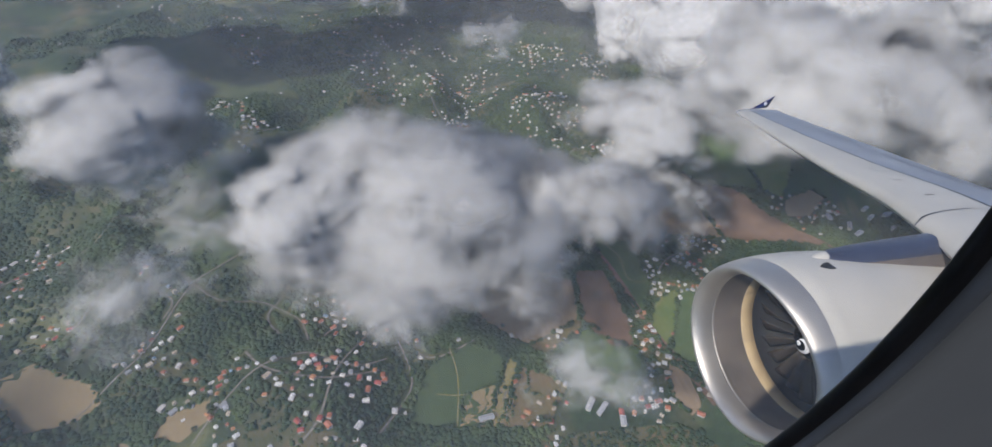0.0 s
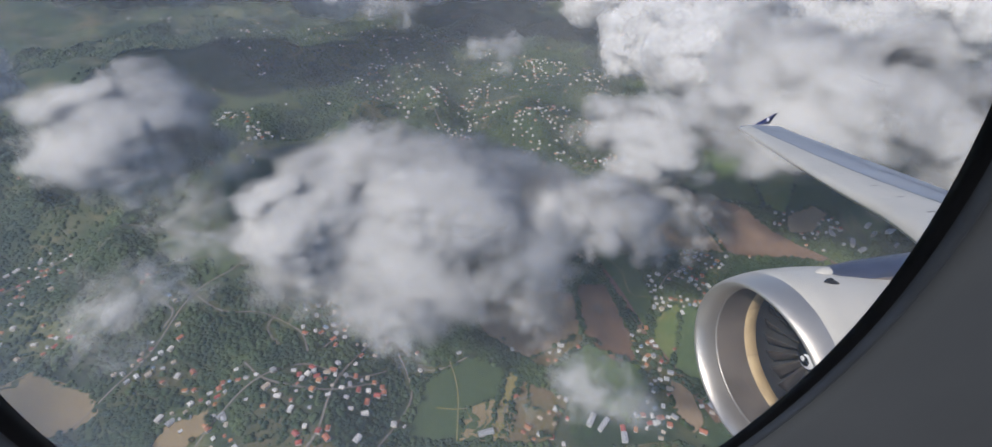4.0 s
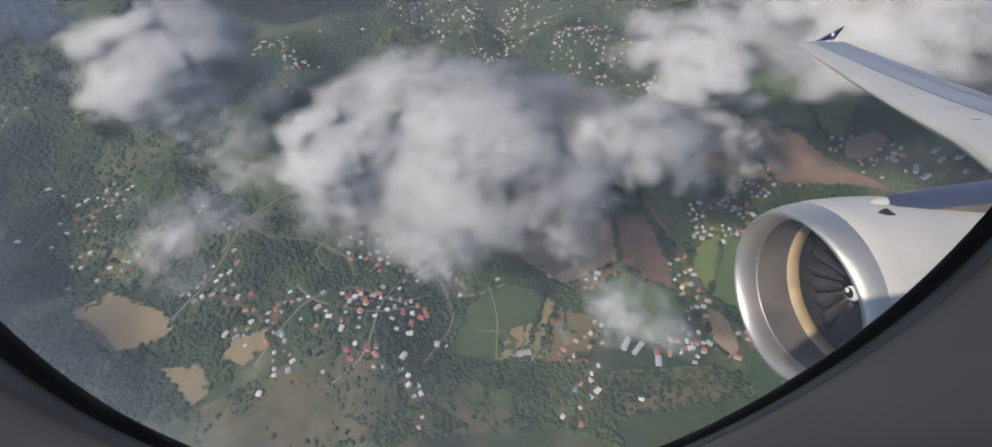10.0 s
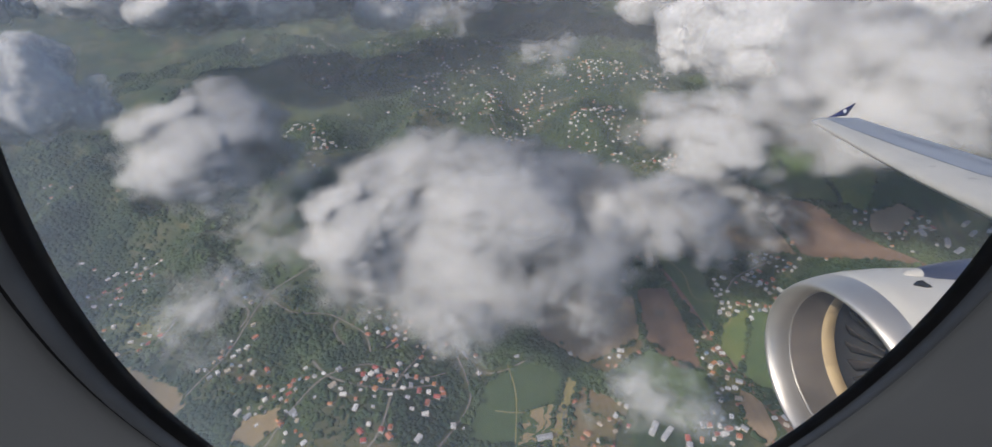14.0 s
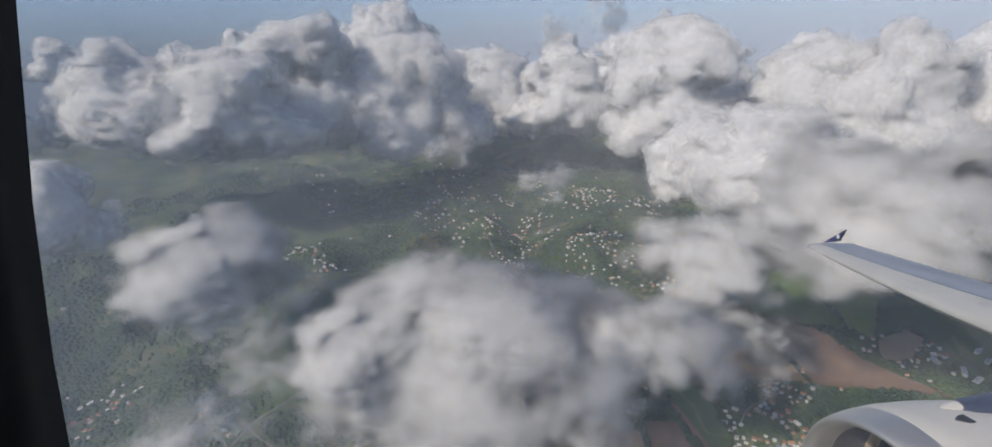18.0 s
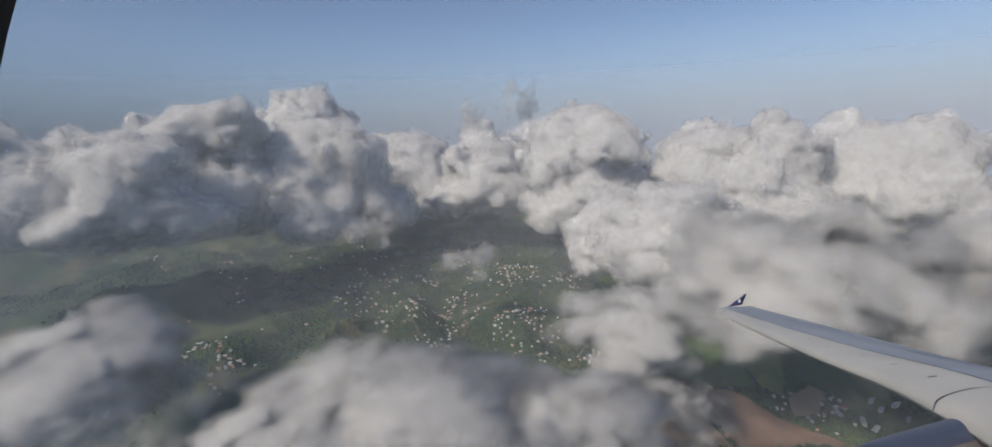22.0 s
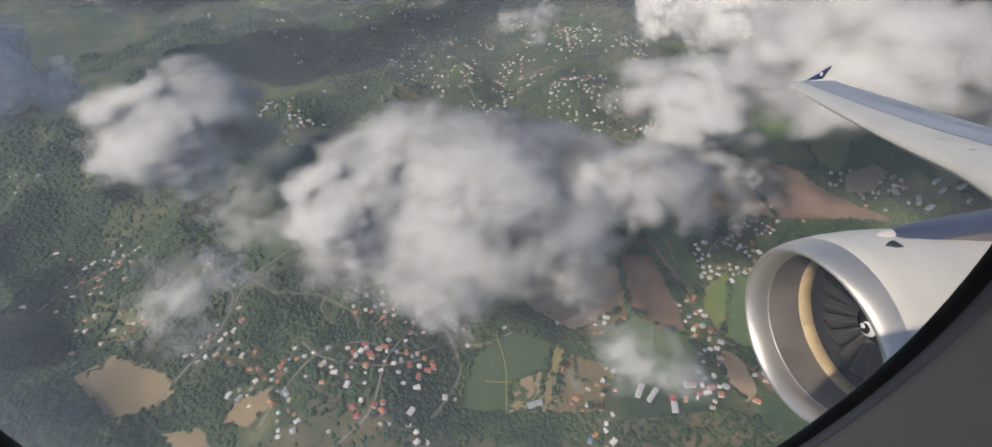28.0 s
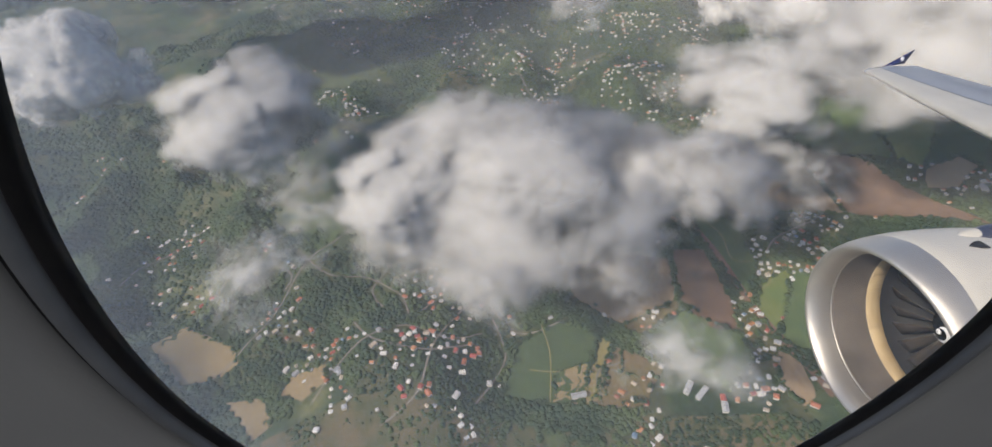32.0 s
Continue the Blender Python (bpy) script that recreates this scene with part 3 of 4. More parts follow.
SOIL = crop_material("bare_soil", (0.31, 0.225, 0.145), (0.25, 0.18, 0.115))
RED_SOIL = crop_material("red_soil", (0.225, 0.14, 0.095), (0.17, 0.105, 0.07))
FALLOW = crop_material("fallow_soil", (0.20, 0.14, 0.08), (0.15, 0.13, 0.06))
CANE = crop_material("green_crop", (0.075, 0.120, 0.045), (0.10, 0.145, 0.055))
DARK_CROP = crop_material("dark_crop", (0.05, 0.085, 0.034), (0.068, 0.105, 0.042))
STRAW = crop_material("straw_crop", (0.26, 0.22, 0.09), (0.22, 0.20, 0.08))
LIME = crop_material("lime_crop", (0.16, 0.19, 0.06), (0.12, 0.17, 0.05))
PASTURE = crop_material("pasture_grass", (0.105, 0.125, 0.045), (0.065, 0.09, 0.034), 0.012)
MUD = crop_material("dry_mud", (0.30, 0.23, 0.13), (0.24, 0.18, 0.10), 0.02, 0.2)
SCRUB = crop_material("scrub_ground", (0.15, 0.12, 0.07), (0.075, 0.085, 0.038), 0.035, 0.1)
ROAD = material("pale_road", (0.24, 0.215, 0.18), 0.9, second=(0.16, 0.15, 0.12), scale=0.08)
WATER = material("sea_water", (0.015, 0.035, 0.06), 0.18, second=(0.012, 0.03, 0.05), scale=0.002, bump=0.6, bump_scale=0.02)

axis = np.sinh(np.linspace(-4.2, 4.2, 320))
axis = axis / axis[-1] * 9000
gx, gy = np.meshgrid(axis * 0.98, axis * 0.92 + 380, indexing="ij")
gz = hills(gx, gy)
verts = np.stack([gx, gy, gz], -1).reshape(-1, 3)
k = len(axis)
ii = (np.arange(k - 1)[:, None] * k + np.arange(k - 1)[None]).ravel()
quads = np.stack([ii, ii + k, ii + k + 1, ii + 1], 1)


def mesh_from(name, verts, faces, mats, slots=None, smooth=True):
    """A mesh from arrays of points and of equal-sided faces."""
    me = bpy.data.meshes.new(name)
    side = faces.shape[1]
    me.vertices.add(len(verts))
    me.vertices.foreach_set("co", np.ascontiguousarray(verts, np.float32).ravel())
    me.loops.add(faces.size)
    me.loops.foreach_set("vertex_index", np.ascontiguousarray(faces, np.int32).ravel())
    me.polygons.add(len(faces))
    me.polygons.foreach_set("loop_start", np.arange(0, faces.size, side, dtype=np.int32))
    if slots is not None:
        me.polygons.foreach_set("material_index", slots.astype(np.int32))
    me.polygons.foreach_set("use_smooth", np.full(len(faces), smooth))
    for m in mats:
        me.materials.append(m)
    me.update()
    me.validate()
    return me


ground = new("ground", mesh_from("ground", verts, quads, [LAND]))
tagged(ground, "hilly green island land with woods and scrub", "ground", kind="structure")
bm = bmesh.new()
bmesh.ops.create_circle(bm, cap_ends=True, segments=96, radius=40000)
sea = part("water", bm, WATER, smooth=False)
sea.location = (0, 0, -1.0)
tagged(sea, "calm grey-blue sea beyond the island's shore", "sea", kind="structure")


def field(name, corners, mat, label, lift=0.5):
    """A plot of land that follows the ground, with slightly uneven borders."""
    bm = bmesh.new()
    pts = []
    for (ax, ay), (bx, by) in zip(corners, corners[1:] + corners[:1]):
        n = max(2, int(math.hypot(bx - ax, by - ay) / 8))
        for i in range(n):
            u = i / n
            x, y = ax + (bx - ax) * u, ay + (by - ay) * u
            pts.append((x + 2.0 * noise.noise((x / 18, y / 18, 1.0)), y + 2.0 * noise.noise((x / 18, y / 18, 7.0))))
    f = bm.faces.new([bm.verts.new((x, y, 0)) for x, y in pts])
    bmesh.ops.triangulate(bm, faces=[f])
    for _ in range(4):
        long_edges = [e for e in bm.edges if e.calc_length() > 14]
        if not long_edges:
            break
        bmesh.ops.subdivide_edges(bm, edges=long_edges, cuts=1)
        bmesh.ops.triangulate(bm, faces=bm.faces[:])
    zs = hills([v.co.x for v in bm.verts], [v.co.y for v in bm.verts])
    for v, z in zip(bm.verts, zs):
        v.co.z = z + lift
    for f in bm.faces:
        f.normal_update()
        if f.normal.z < 0:
            f.normal_flip()
    return tagged(part(name, bm, mat), label, "field", kind="structure")


SLOPE_FIELDS = {
    "scrubland": ([(-330, 320), (-180, 345), (-60, 318), (10, 300), (20, 240), (-300, 240)], SCRUB, "dry olive-brown scrub below the villages"),
    "dry_slope": ([(130, 300), (300, 285), (340, 240), (40, 235), (40, 290)], SCRUB, "bare brownish slope with sparse scrub"),
    "brown_field": ([(127, 629), (80, 571), (88, 497), (145, 437), (234, 471), (253, 556)], SOIL, "bare light-brown ploughed field"),
    "red_field": ([(266, 580), (312, 570), (309, 454), (298, 400), (260, 416), (238, 470)], RED_SOIL, "reddish-brown ploughed field beside the lighter one"),
    "fallow_field": ([(144, 434), (233, 469), (235, 453), (167, 417)], FALLOW, "small dull brown fallow strip"),
    "green_field": ([(168, 415), (237, 452), (297, 398), (296, 360), (246, 322), (200, 373)], CANE, "fresh green crop field"),
    "dark_field": ([(1, 424), (62, 453), (109, 425), (65, 320), (20, 326), (-29, 348)], DARK_CROP, "dark green crop field with a hedge"),
}
VALLEY_FIELDS = {
    "straw_field": ([(112, 423), (127, 410), (101, 362), (80, 318), (67, 320)], STRAW, "narrow straw-yellow field strip"),
    "olive_field": ([(129, 408), (181, 366), (140, 311), (84, 318)], FALLOW, "olive-brown rough plot"),
    "cane_field": ([(331, 679), (393, 632), (375, 523), (336, 463), (319, 561)], CANE, "green cane field along a track"),
    "lime_field": ([(366, 484), (423, 516), (374, 434), (339, 394), (339, 439)], LIME, "yellowish-green curved field"),
    "meadow": ([(423, 503), (458, 471), (375, 350), (347, 391)], CANE, "green meadow by the track"),
    "sand_field": ([(330, 372), (350, 352), (340, 300), (318, 290), (312, 330)], SOIL, "pale bare plot by the track"),
    "pasture": ([(-771, 1497), (-555, 1557), (-302, 1332), (-210, 1136), (-418, 1211), (-620, 1329)], PASTURE, "light green hillside pasture"),
}
ROUGH_PLOTS = {
    "clearing": ([(-125, 750), (-65, 765), (-53, 719), (-111, 719)], LIME, "bright green grassy clearing in the woods"),
    "mud_flat": ([(-501, 447), (-474, 482), (-405, 461), (-391, 432), (-429, 417), (-458, 402)], MUD, "dry brown mud flat among scrub"),
    "mud_pan": ([(-323, 384), (-309, 413), (-260, 409), (-249, 374), (-283, 361)], MUD, "round dry mud patch with dark bushes"),
    "mud_bank": ([(-399, 385), (-349, 387), (-320, 340), (-344, 322)], MUD, "dry tan mud patch"),
    "building_site": ([(33, 324), (44, 372), (88, 381), (109, 363), (96, 324)], MUD, "levelled bare earth site"),
    "upper_soil": ([(416, 837), (560, 798), (556, 606), (405, 672)], SOIL, "broad bare light-brown field beyond the villages"),
    "upper_red": ([(569, 796), (622, 726), (714, 521), (563, 597)], RED_SOIL, "long reddish-brown strip beside the bare field"),
}
UPPER_FIELDS = {
    "tan_plot": ([(702, 645), (763, 658), (788, 645), (728, 605), (687, 615)], SOIL, "small tan bare plot in green crops"),
    "lime_strip": ([(729, 812), (798, 763), (700, 650), (672, 678), (696, 761)], LIME, "curving yellow-green strip of crop"),
    "upper_green": ([(701, 907), (727, 816), (692, 763), (664, 679), (625, 731), (570, 804)], CANE, "wide green crop beyond the red strip"),
    # the dark crop colour on far_meadow stands in for cloud shade
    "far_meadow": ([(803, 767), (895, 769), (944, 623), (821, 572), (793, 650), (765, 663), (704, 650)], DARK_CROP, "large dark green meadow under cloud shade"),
    "earth_plot": ([(135, 399), (141, 401), (170, 350), (129, 361)], FALLOW, "small bare earth plot"),
}
FIELDS = {**SLOPE_FIELDS, **VALLEY_FIELDS, **ROUGH_PLOTS, **UPPER_FIELDS}
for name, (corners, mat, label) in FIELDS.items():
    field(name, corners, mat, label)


def road(points, width, label, mat=ROAD):
    """A narrow road that follows the land."""
    path = []
    n = len(points)
    for i in range(n - 1):
        p0, p1, p2, p3 = (Vector(points[max(0, min(n - 1, j))]) for j in (i - 1, i, i + 1, i + 2))
        steps = max(3, int((p2 - p1).length / 9))
        for s in range(steps):
            t = s / steps
            path.append(0.5 * ((2 * p1) + (p2 - p0) * t + (2 * p0 - 5 * p1 + 4 * p2 - p3) * t * t + (3 * p1 - p0 - 3 * p2 + p3) * t ** 3))
    path.append(Vector(points[-1]))
    rings = []
    for i, p in enumerate(path):
        d = (path[min(i + 1, len(path) - 1)] - path[max(i - 1, 0)]).normalized()
        s = Vector((-d.y, d.x)) * width / 2
        a, b = p + s, p - s
        za, zb = float(hills(a.x, a.y)), float(hills(b.x, b.y))
        z = max(za, zb) + 0.9
        rings.append([(a.x, a.y, z), (b.x, b.y, z)])
    return tagged(part("road", loft(rings, close=False), mat), label, "road", kind="structure")


VALLEY_ROADS = [
    [(-235, 767), (-168, 700), (-198, 670)], [(-347, 1143), (-323, 1057), (-331, 984)], [(-54, 550), (-104, 550), (-120, 502), (-132, 480)], [(-371, 631), (-370, 588), (-334, 556), (-341, 532)], [(-64, 684), (-3, 772), (73, 781), (182, 702)],
    [(-94, 563), (-36, 490), (7, 439), (72, 458)], [(-170, 303), (-126, 340), (-104, 434), (-36, 533), (28, 565)],
]
HILL_ROADS = [
    [(-643, 603), (-647, 663), (-619, 725), (-551, 750)], [(400, 545), (440, 580), (525, 612)], [(93, 329), (97, 365), (138, 379)], [(-420, 900), (-330, 860), (-250, 890), (-200, 960)], [(60, 1180), (90, 1050), (140, 960), (110, 860)],
    [(-230, 470), (-190, 420), (-120, 400), (-60, 420)], [(430, 620), (480, 680), (560, 720)],
]
ROADS = VALLEY_ROADS + HILL_ROADS
for r in ROADS:
    road(r, 3.0, "narrow pale winding country road")
for r in ([(333, 660), (352, 600), (345, 540), (372, 528)], [(10, 380), (45, 372), (90, 380)], [(35, 452), (40, 400), (30, 330)], [(175, 400), (225, 385), (270, 345)], [(345, 470), (372, 480), (395, 510), (410, 500)]):
    road(r, 1.5, "thin pale field path between crops", STRAW)
LANES = [[(-430, 415), (-365, 470), (-332, 540), (-305, 600), (-250, 640)], [(-265, 352), (-205, 420), (-150, 446), (-92, 424), (-50, 440)], [(-335, 605), (-280, 560), (-222, 562), (-170, 520), (-150, 470)],
         [(-120, 520), (-62, 600), (-72, 680), (-122, 740)], [(-485, 520), (-440, 602), (-380, 640), (-300, 655)], [(-210, 640), (-190, 590), (-215, 540), (-190, 490)], [(-60, 330), (-20, 400), (-34, 470)],
         [(-520, 700), (-430, 740), (-340, 720), (-250, 765)], [(40, 690), (60, 640), (120, 650), (190, 645), (230, 690)], [(350, 880), (420, 930), (480, 990), (470, 1080)]]
for r in LANES:
    road(r, 2.4, "narrow pale lane winding through woods and houses")
road([(298, 724), (325, 576), (334, 439), (352, 353), (360, 299)], 11, "wide reddish earth track between fields", RED_SOIL)

# ---- houses ----
WALLS = [material("house_wall", c, 0.9, second=tuple(v * 0.8 for v in c), scale=0.4, jitter=0.15) for c in ((0.62, 0.60, 0.55), (0.55, 0.48, 0.38), (0.66, 0.62, 0.52))]
ROOFS = [material("house_roof", c, r, second=tuple(v * 0.78 for v in c), scale=0.5, jitter=0.2) for c, r in
         (((0.66, 0.66, 0.65), 0.5), ((0.72, 0.70, 0.66), 0.5), ((0.45, 0.17, 0.10), 0.7), ((0.55, 0.25, 0.12), 0.7), ((0.40, 0.10, 0.08), 0.7), ((0.42, 0.43, 0.45), 0.45), ((0.50, 0.42, 0.33), 0.7), ((0.20, 0.30, 0.42), 0.5))]
OPENING = material("house_opening", (0.04, 0.045, 0.05), 0.3)


def house_meshes(w, d, h, hip):
    """Walls, and a hipped or gabled roof with eaves."""
    wall_bm = bmesh.new()
    box(wall_bm, -w / 2, w / 2, -d / 2, d / 2, -3.0, h)
    rise, e = d * 0.24, 0.7
    bm = bmesh.new()
    x, y = w / 2 + e, d / 2 + e
    ridge = x - (y * 0.9 if hip else 0)
    low = [bm.verts.new(p) for p in ((-x, -y, h), (x, -y, h), (x, y, h), (-x, y, h))]
    up = [bm.verts.new(p) for p in ((-x, -y, h + 0.3), (x, -y, h + 0.3), (x, y, h + 0.3), (-x, y, h + 0.3))]
    ra, rb = bm.verts.new((-ridge, 0, h + rise)), bm.verts.new((ridge, 0, h + rise))
    bm.faces.new(list(reversed(low)))
    for i in range(4):
        bm.faces.new((low[i], low[(i + 1) % 4], up[(i + 1) % 4], up[i]))
    for f in ((up[0], up[1], rb, ra), (up[2], up[3], ra, rb), (up[1], up[2], rb), (up[3], up[0], ra)):
        bm.faces.new(f)
    return wall_bm, bm


def as_mesh(name, bm, mats):
    me = bpy.data.meshes.new(name)
    bm.normal_update()
    bm.to_mesh(me)
    bm.free()
    for m in mats:
        me.materials.append(m)
    return me


KINDS = []
for i, (w, d, h, hip) in enumerate(((10, 8, 3.4, True), (12, 8.5, 3.6, False), (9, 9, 5.8, True), (14, 9, 3.8, False), (8, 6.5, 3.0, False))):
    wall_bm, roof_bm = house_meshes(w, d, h, hip)
    bare = as_mesh("house", wall_bm, [WALLS[i % 3]])
    tops = []
    for m in ROOFS:
        c = roof_bm.copy()
        tops.append(as_mesh("roof", c, [m]))
    roof_bm.free()
    KINDS.append((bare, tops, w, d, h))
win_bm = bmesh.new()
box(win_bm, -0.6, 0.6, -0.06, 0.06, -0.6, 0.6)
WINDOW_MESH = as_mesh("window", win_bm, [OPENING])
ROOF_WORDS = ("white metal", "pale metal", "red-brown", "orange tiled", "dark red", "grey metal", "tan", "blue metal")
# centre, half width, half depth, how many
NEAR_VILLAGES = [
    (92, 1079, 110, 160, 46), (135, 945, 57, 59, 34), (29, 706, 29, 59, 22), (205, 651, 44, 40, 32), (308, 690, 34, 29, 14),
    (-329, 1089, 80, 71, 20), (-581, 959, 87, 61, 22), (-375, 853, 66, 77, 25), (-265, 882, 34, 52, 12), (-505, 567, 50, 23, 15),
    (-322, 472, 27, 49, 24), (-206, 416, 51, 42, 36), (-105, 403, 60, 40, 44), (-121, 526, 29, 33, 14), (306, 1427, 160, 90, 90),
    (-572, 2134, 547, 341, 140), (330, 1050, 140, 140, 42), (480, 1250, 190, 160, 46),
]
SLOPE_VILLAGES = [
    (20, 1300, 160, 120, 60), (-320, 1650, 260, 160, 70), (-50, 2000, 300, 250, 90), (-600, 1250, 160, 120, 40), (733, 615, 63, 43, 25),
    (430, 560, 60, 60, 40), (515, 658, 61, 83, 40), (-95, 503, 39, 39, 10), (-616, 707, 38, 88, 12), (-63, 643, 89, 71, 12),
    (331, 323, 29, 19, 8), (30, 565, 76, 27, 10), (600, 1000, 160, 160, 60), (900, 900, 260, 200, 60), (-900, 800, 200, 200, 40),
    (250, 1800, 400, 300, 60), (532, 1325, 90, 110, 45), (349, 1105, 60, 60, 35),
]
FAR_VILLAGES = [
    (471, 997, 60, 60, 40), (454, 885, 40, 30, 30), (534, 910, 50, 50, 30), (271, 875, 40, 40, 24), (287, 1445, 100, 100, 40),
    (35, 1480, 120, 120, 35), (144, 1293, 80, 80, 30), (798, 1148, 120, 100, 30), (263, 1002, 50, 50, 24), (223, 440, 45, 35, 16),
    (308, 401, 45, 35, 18), (416, 480, 45, 35, 18), (229, 343, 45, 35, 16), (387, 366, 45, 35, 12), (143, 330, 45, 35, 12),
    (-120, 310, 110, 30, 14), (180, 275, 90, 22, 10),
]
VILLAGES = NEAR_VILLAGES + SLOPE_VILLAGES + FAR_VILLAGES


def inside(x, y, corners):
    hit = False
    for (ax, ay), (bx, by) in zip(corners, corners[1:] + corners[:1]):
        if (ay > y) != (by > y) and x < (bx - ax) * (y - ay) / (by - ay) + ax:
            hit = not hit
    return hit


rng = random.Random(11)
spots = []
for cx, cy, hw, hd, count in VILLAGES:
    tries = made = 0
    lanes = []
    for _ in range(max(2, count // 13)):
        a, reach = rng.uniform(0, math.pi), rng.uniform(0.5, 1.25) * math.hypot(hw, hd) * 0.6
        lanes.append((cx + rng.gauss(0, 0.6) * hw, cy + rng.gauss(0, 0.6) * hd, a, reach, rng.uniform(-0.5, 0.5)))
    while made < count and tries < count * 12:
        tries += 1
        if rng.random() < 0.88:
            lx, ly, a, reach, bend = rng.choice(lanes)
            u, side = rng.uniform(-1, 1), rng.choice((-1, 1)) * rng.uniform(5, 13)
            a2 = a + bend * u
            x, y = lx + reach * u * math.cos(a2) - side * math.sin(a2), ly + reach * u * math.sin(a2) + side * math.cos(a2)
            turn = a2
        else:
            x, y, turn = cx + rng.gauss(0, 0.8) * hw, cy + rng.gauss(0, 0.8) * hd, rng.uniform(0, math.pi)
        if any(inside(x, y, f[0]) for f in FIELDS.values() if f[1] not in (SCRUB, FALLOW, MUD, PASTURE)) or any(math.hypot(x - a, y - b) < 8 for a, b, *_ in spots):
            continue
        spots.append((x, y, turn + rng.choice((0, math.pi / 2)) + rng.gauss(0, 0.2), rng.randrange(len(KINDS)), rng.choices(range(8), (18, 18, 16, 12, 10, 16, 14, 3))[0], rng.uniform(0.4, 0.66)))
        made += 1
for line in ROADS:
    for (ax, ay), (bx, by) in zip(line, line[1:]):
        length = math.hypot(bx - ax, by - ay)
        for _ in range(int(length / 16)):
            u, side = rng.random(), rng.choice((-1, 1)) * rng.uniform(8, 17)
            x, y = ax + (bx - ax) * u - (by - ay) / length * side, ay + (by - ay) * u + (bx - ax) / length * side
            if any(inside(x, y, f[0]) for f in FIELDS.values() if f[1] not in (SCRUB, FALLOW, MUD, PASTURE)) or any(math.hypot(x - a, y - b) < 10 for a, b, *_ in spots):
                continue
            spots.append((x, y, math.atan2(by - ay, bx - ax) + rng.choice((0, math.pi / 2)), rng.randrange(len(KINDS)), rng.choices(range(8), (18, 18, 16, 12, 10, 16, 14, 3))[0], rng.uniform(0.42, 0.68)))
spots.sort(key=lambda s: math.hypot(s[0], s[1]))
rest_v, rest_f, rest_m = [], [], []
for i, (x, y, a, kind, top, size) in enumerate(spots):
    bare, tops, w, d, h = KINDS[kind]
    m = Matrix.Translation((x, y, float(hills(x, y)) + 0.4)) @ Matrix.Rotation(a, 4, "Z") @ Matrix.Scale(size, 4)
    if i < 300:
        house = tagged(new("house", bare), f"small house with a {ROOF_WORDS[top]} roof among trees", "house", "houses of the villages")
        house.matrix_basis = m
        roof = new("roof", tops[top])
        roof.parent = house
        if i < 160:
            for sx in (-0.28, 0.28):
                for sy in (-1, 1):
                    win = new("window", WINDOW_MESH)
                    win.parent = house
                    win.location = (sx * w, sy * d / 2, h * 0.55)
    else:
        for me, slot in ((bare, 8 + kind % 3), (tops[top], top)):
            base = len(rest_v)
            rest_v.extend(m @ v.co for v in me.vertices)
            for p in me.polygons:
                ids = [base + j for j in p.vertices]
                for t in range(1, len(ids) - 1):
                    rest_f.append((ids[0], ids[t], ids[t + 1]))
                    rest_m.append(slot)
far_houses = new("far_houses", mesh_from("far_houses", np.array([tuple(v) for v in rest_v]), np.array(rest_f), ROOFS + WALLS, np.array(rest_m), False))
tagged(far_houses, "scattered white and red-roofed houses on far slopes", "houses", kind="stuff")
# long sheds
SHED = ROOFS[5]
for x, y, a, w, d in ((200, 330, 0.9, 18, 6), (213, 321, 0.7, 20, 5), (232, 300, 1.3, 12, 6), (66, 333, 0.1, 18, 6), (854, 609, 0.4, 17, 6), (857, 593, 0.4, 13, 6), (887, 590, 0.3, 20, 7), (889, 569, 0.5, 12, 6), (811, 589, 0.9, 22, 7), (817, 570, 0.4, 22, 7), (770, 602, 1.2, 16, 7)):
    wall_bm, roof_bm = house_meshes(w, d, 3.6, False)
    shed = part("shed", wall_bm, WALLS[0], smooth=False)
    shed.matrix_basis = Matrix.Translation((x, y, float(hills(x, y)) + 0.6)) @ Matrix.Rotation(a, 4, "Z")
    part("roof", roof_bm, SHED, shed, smooth=False)
    tagged(shed, "long low farm shed with a pale metal roof", "shed", "farm sheds")

# ---- woods ----
LEAF = material("tree_leaf", (0.019, 0.044, 0.017), 0.9, second=(0.070, 0.104, 0.036), scale=0.013, detail=12, bump=0.8, bump_scale=0.6, low=0.42, high=0.64)
BARK = material("tree_bark", (0.09, 0.07, 0.05), 0.95)
r = np.random.RandomState(5)
bm = bmesh.new()
bmesh.ops.create_icosphere(bm, subdivisions=1, radius=1)
ico_v = np.array([v.co[:] for v in bm.verts])
ico_f = np.array([[v.index for v in f.verts] for f in bm.faces if f.calc_center_median().z > -0.5])
bm.free()


def clumps(xs, ys, zs, radii, stretch=0.8):
    """Many lumpy crowns as arrays."""
    n = len(xs)
    jit = 1 + 0.32 * (r.rand(n, len(ico_v), 1) - 0.5) * 2
    v = ico_v[None] * jit * radii[:, None, None] * np.array([1, 1, stretch])
    v = v + np.stack([xs, ys, zs], -1)[:, None]
    f = ico_f[None] + (np.arange(n) * len(ico_v))[:, None, None]
    return v.reshape(-1, 3), f.reshape(-1, 3)


def wood_mask(x, y):
    return vnoise(x / 260, y / 260, 0 * x + 2.2) + 0.6 * vnoise(x / 90, y / 90, 0 * x + 4.4) + 0.35 * vnoise(x / 35, y / 35, 0 * x + 6.6)


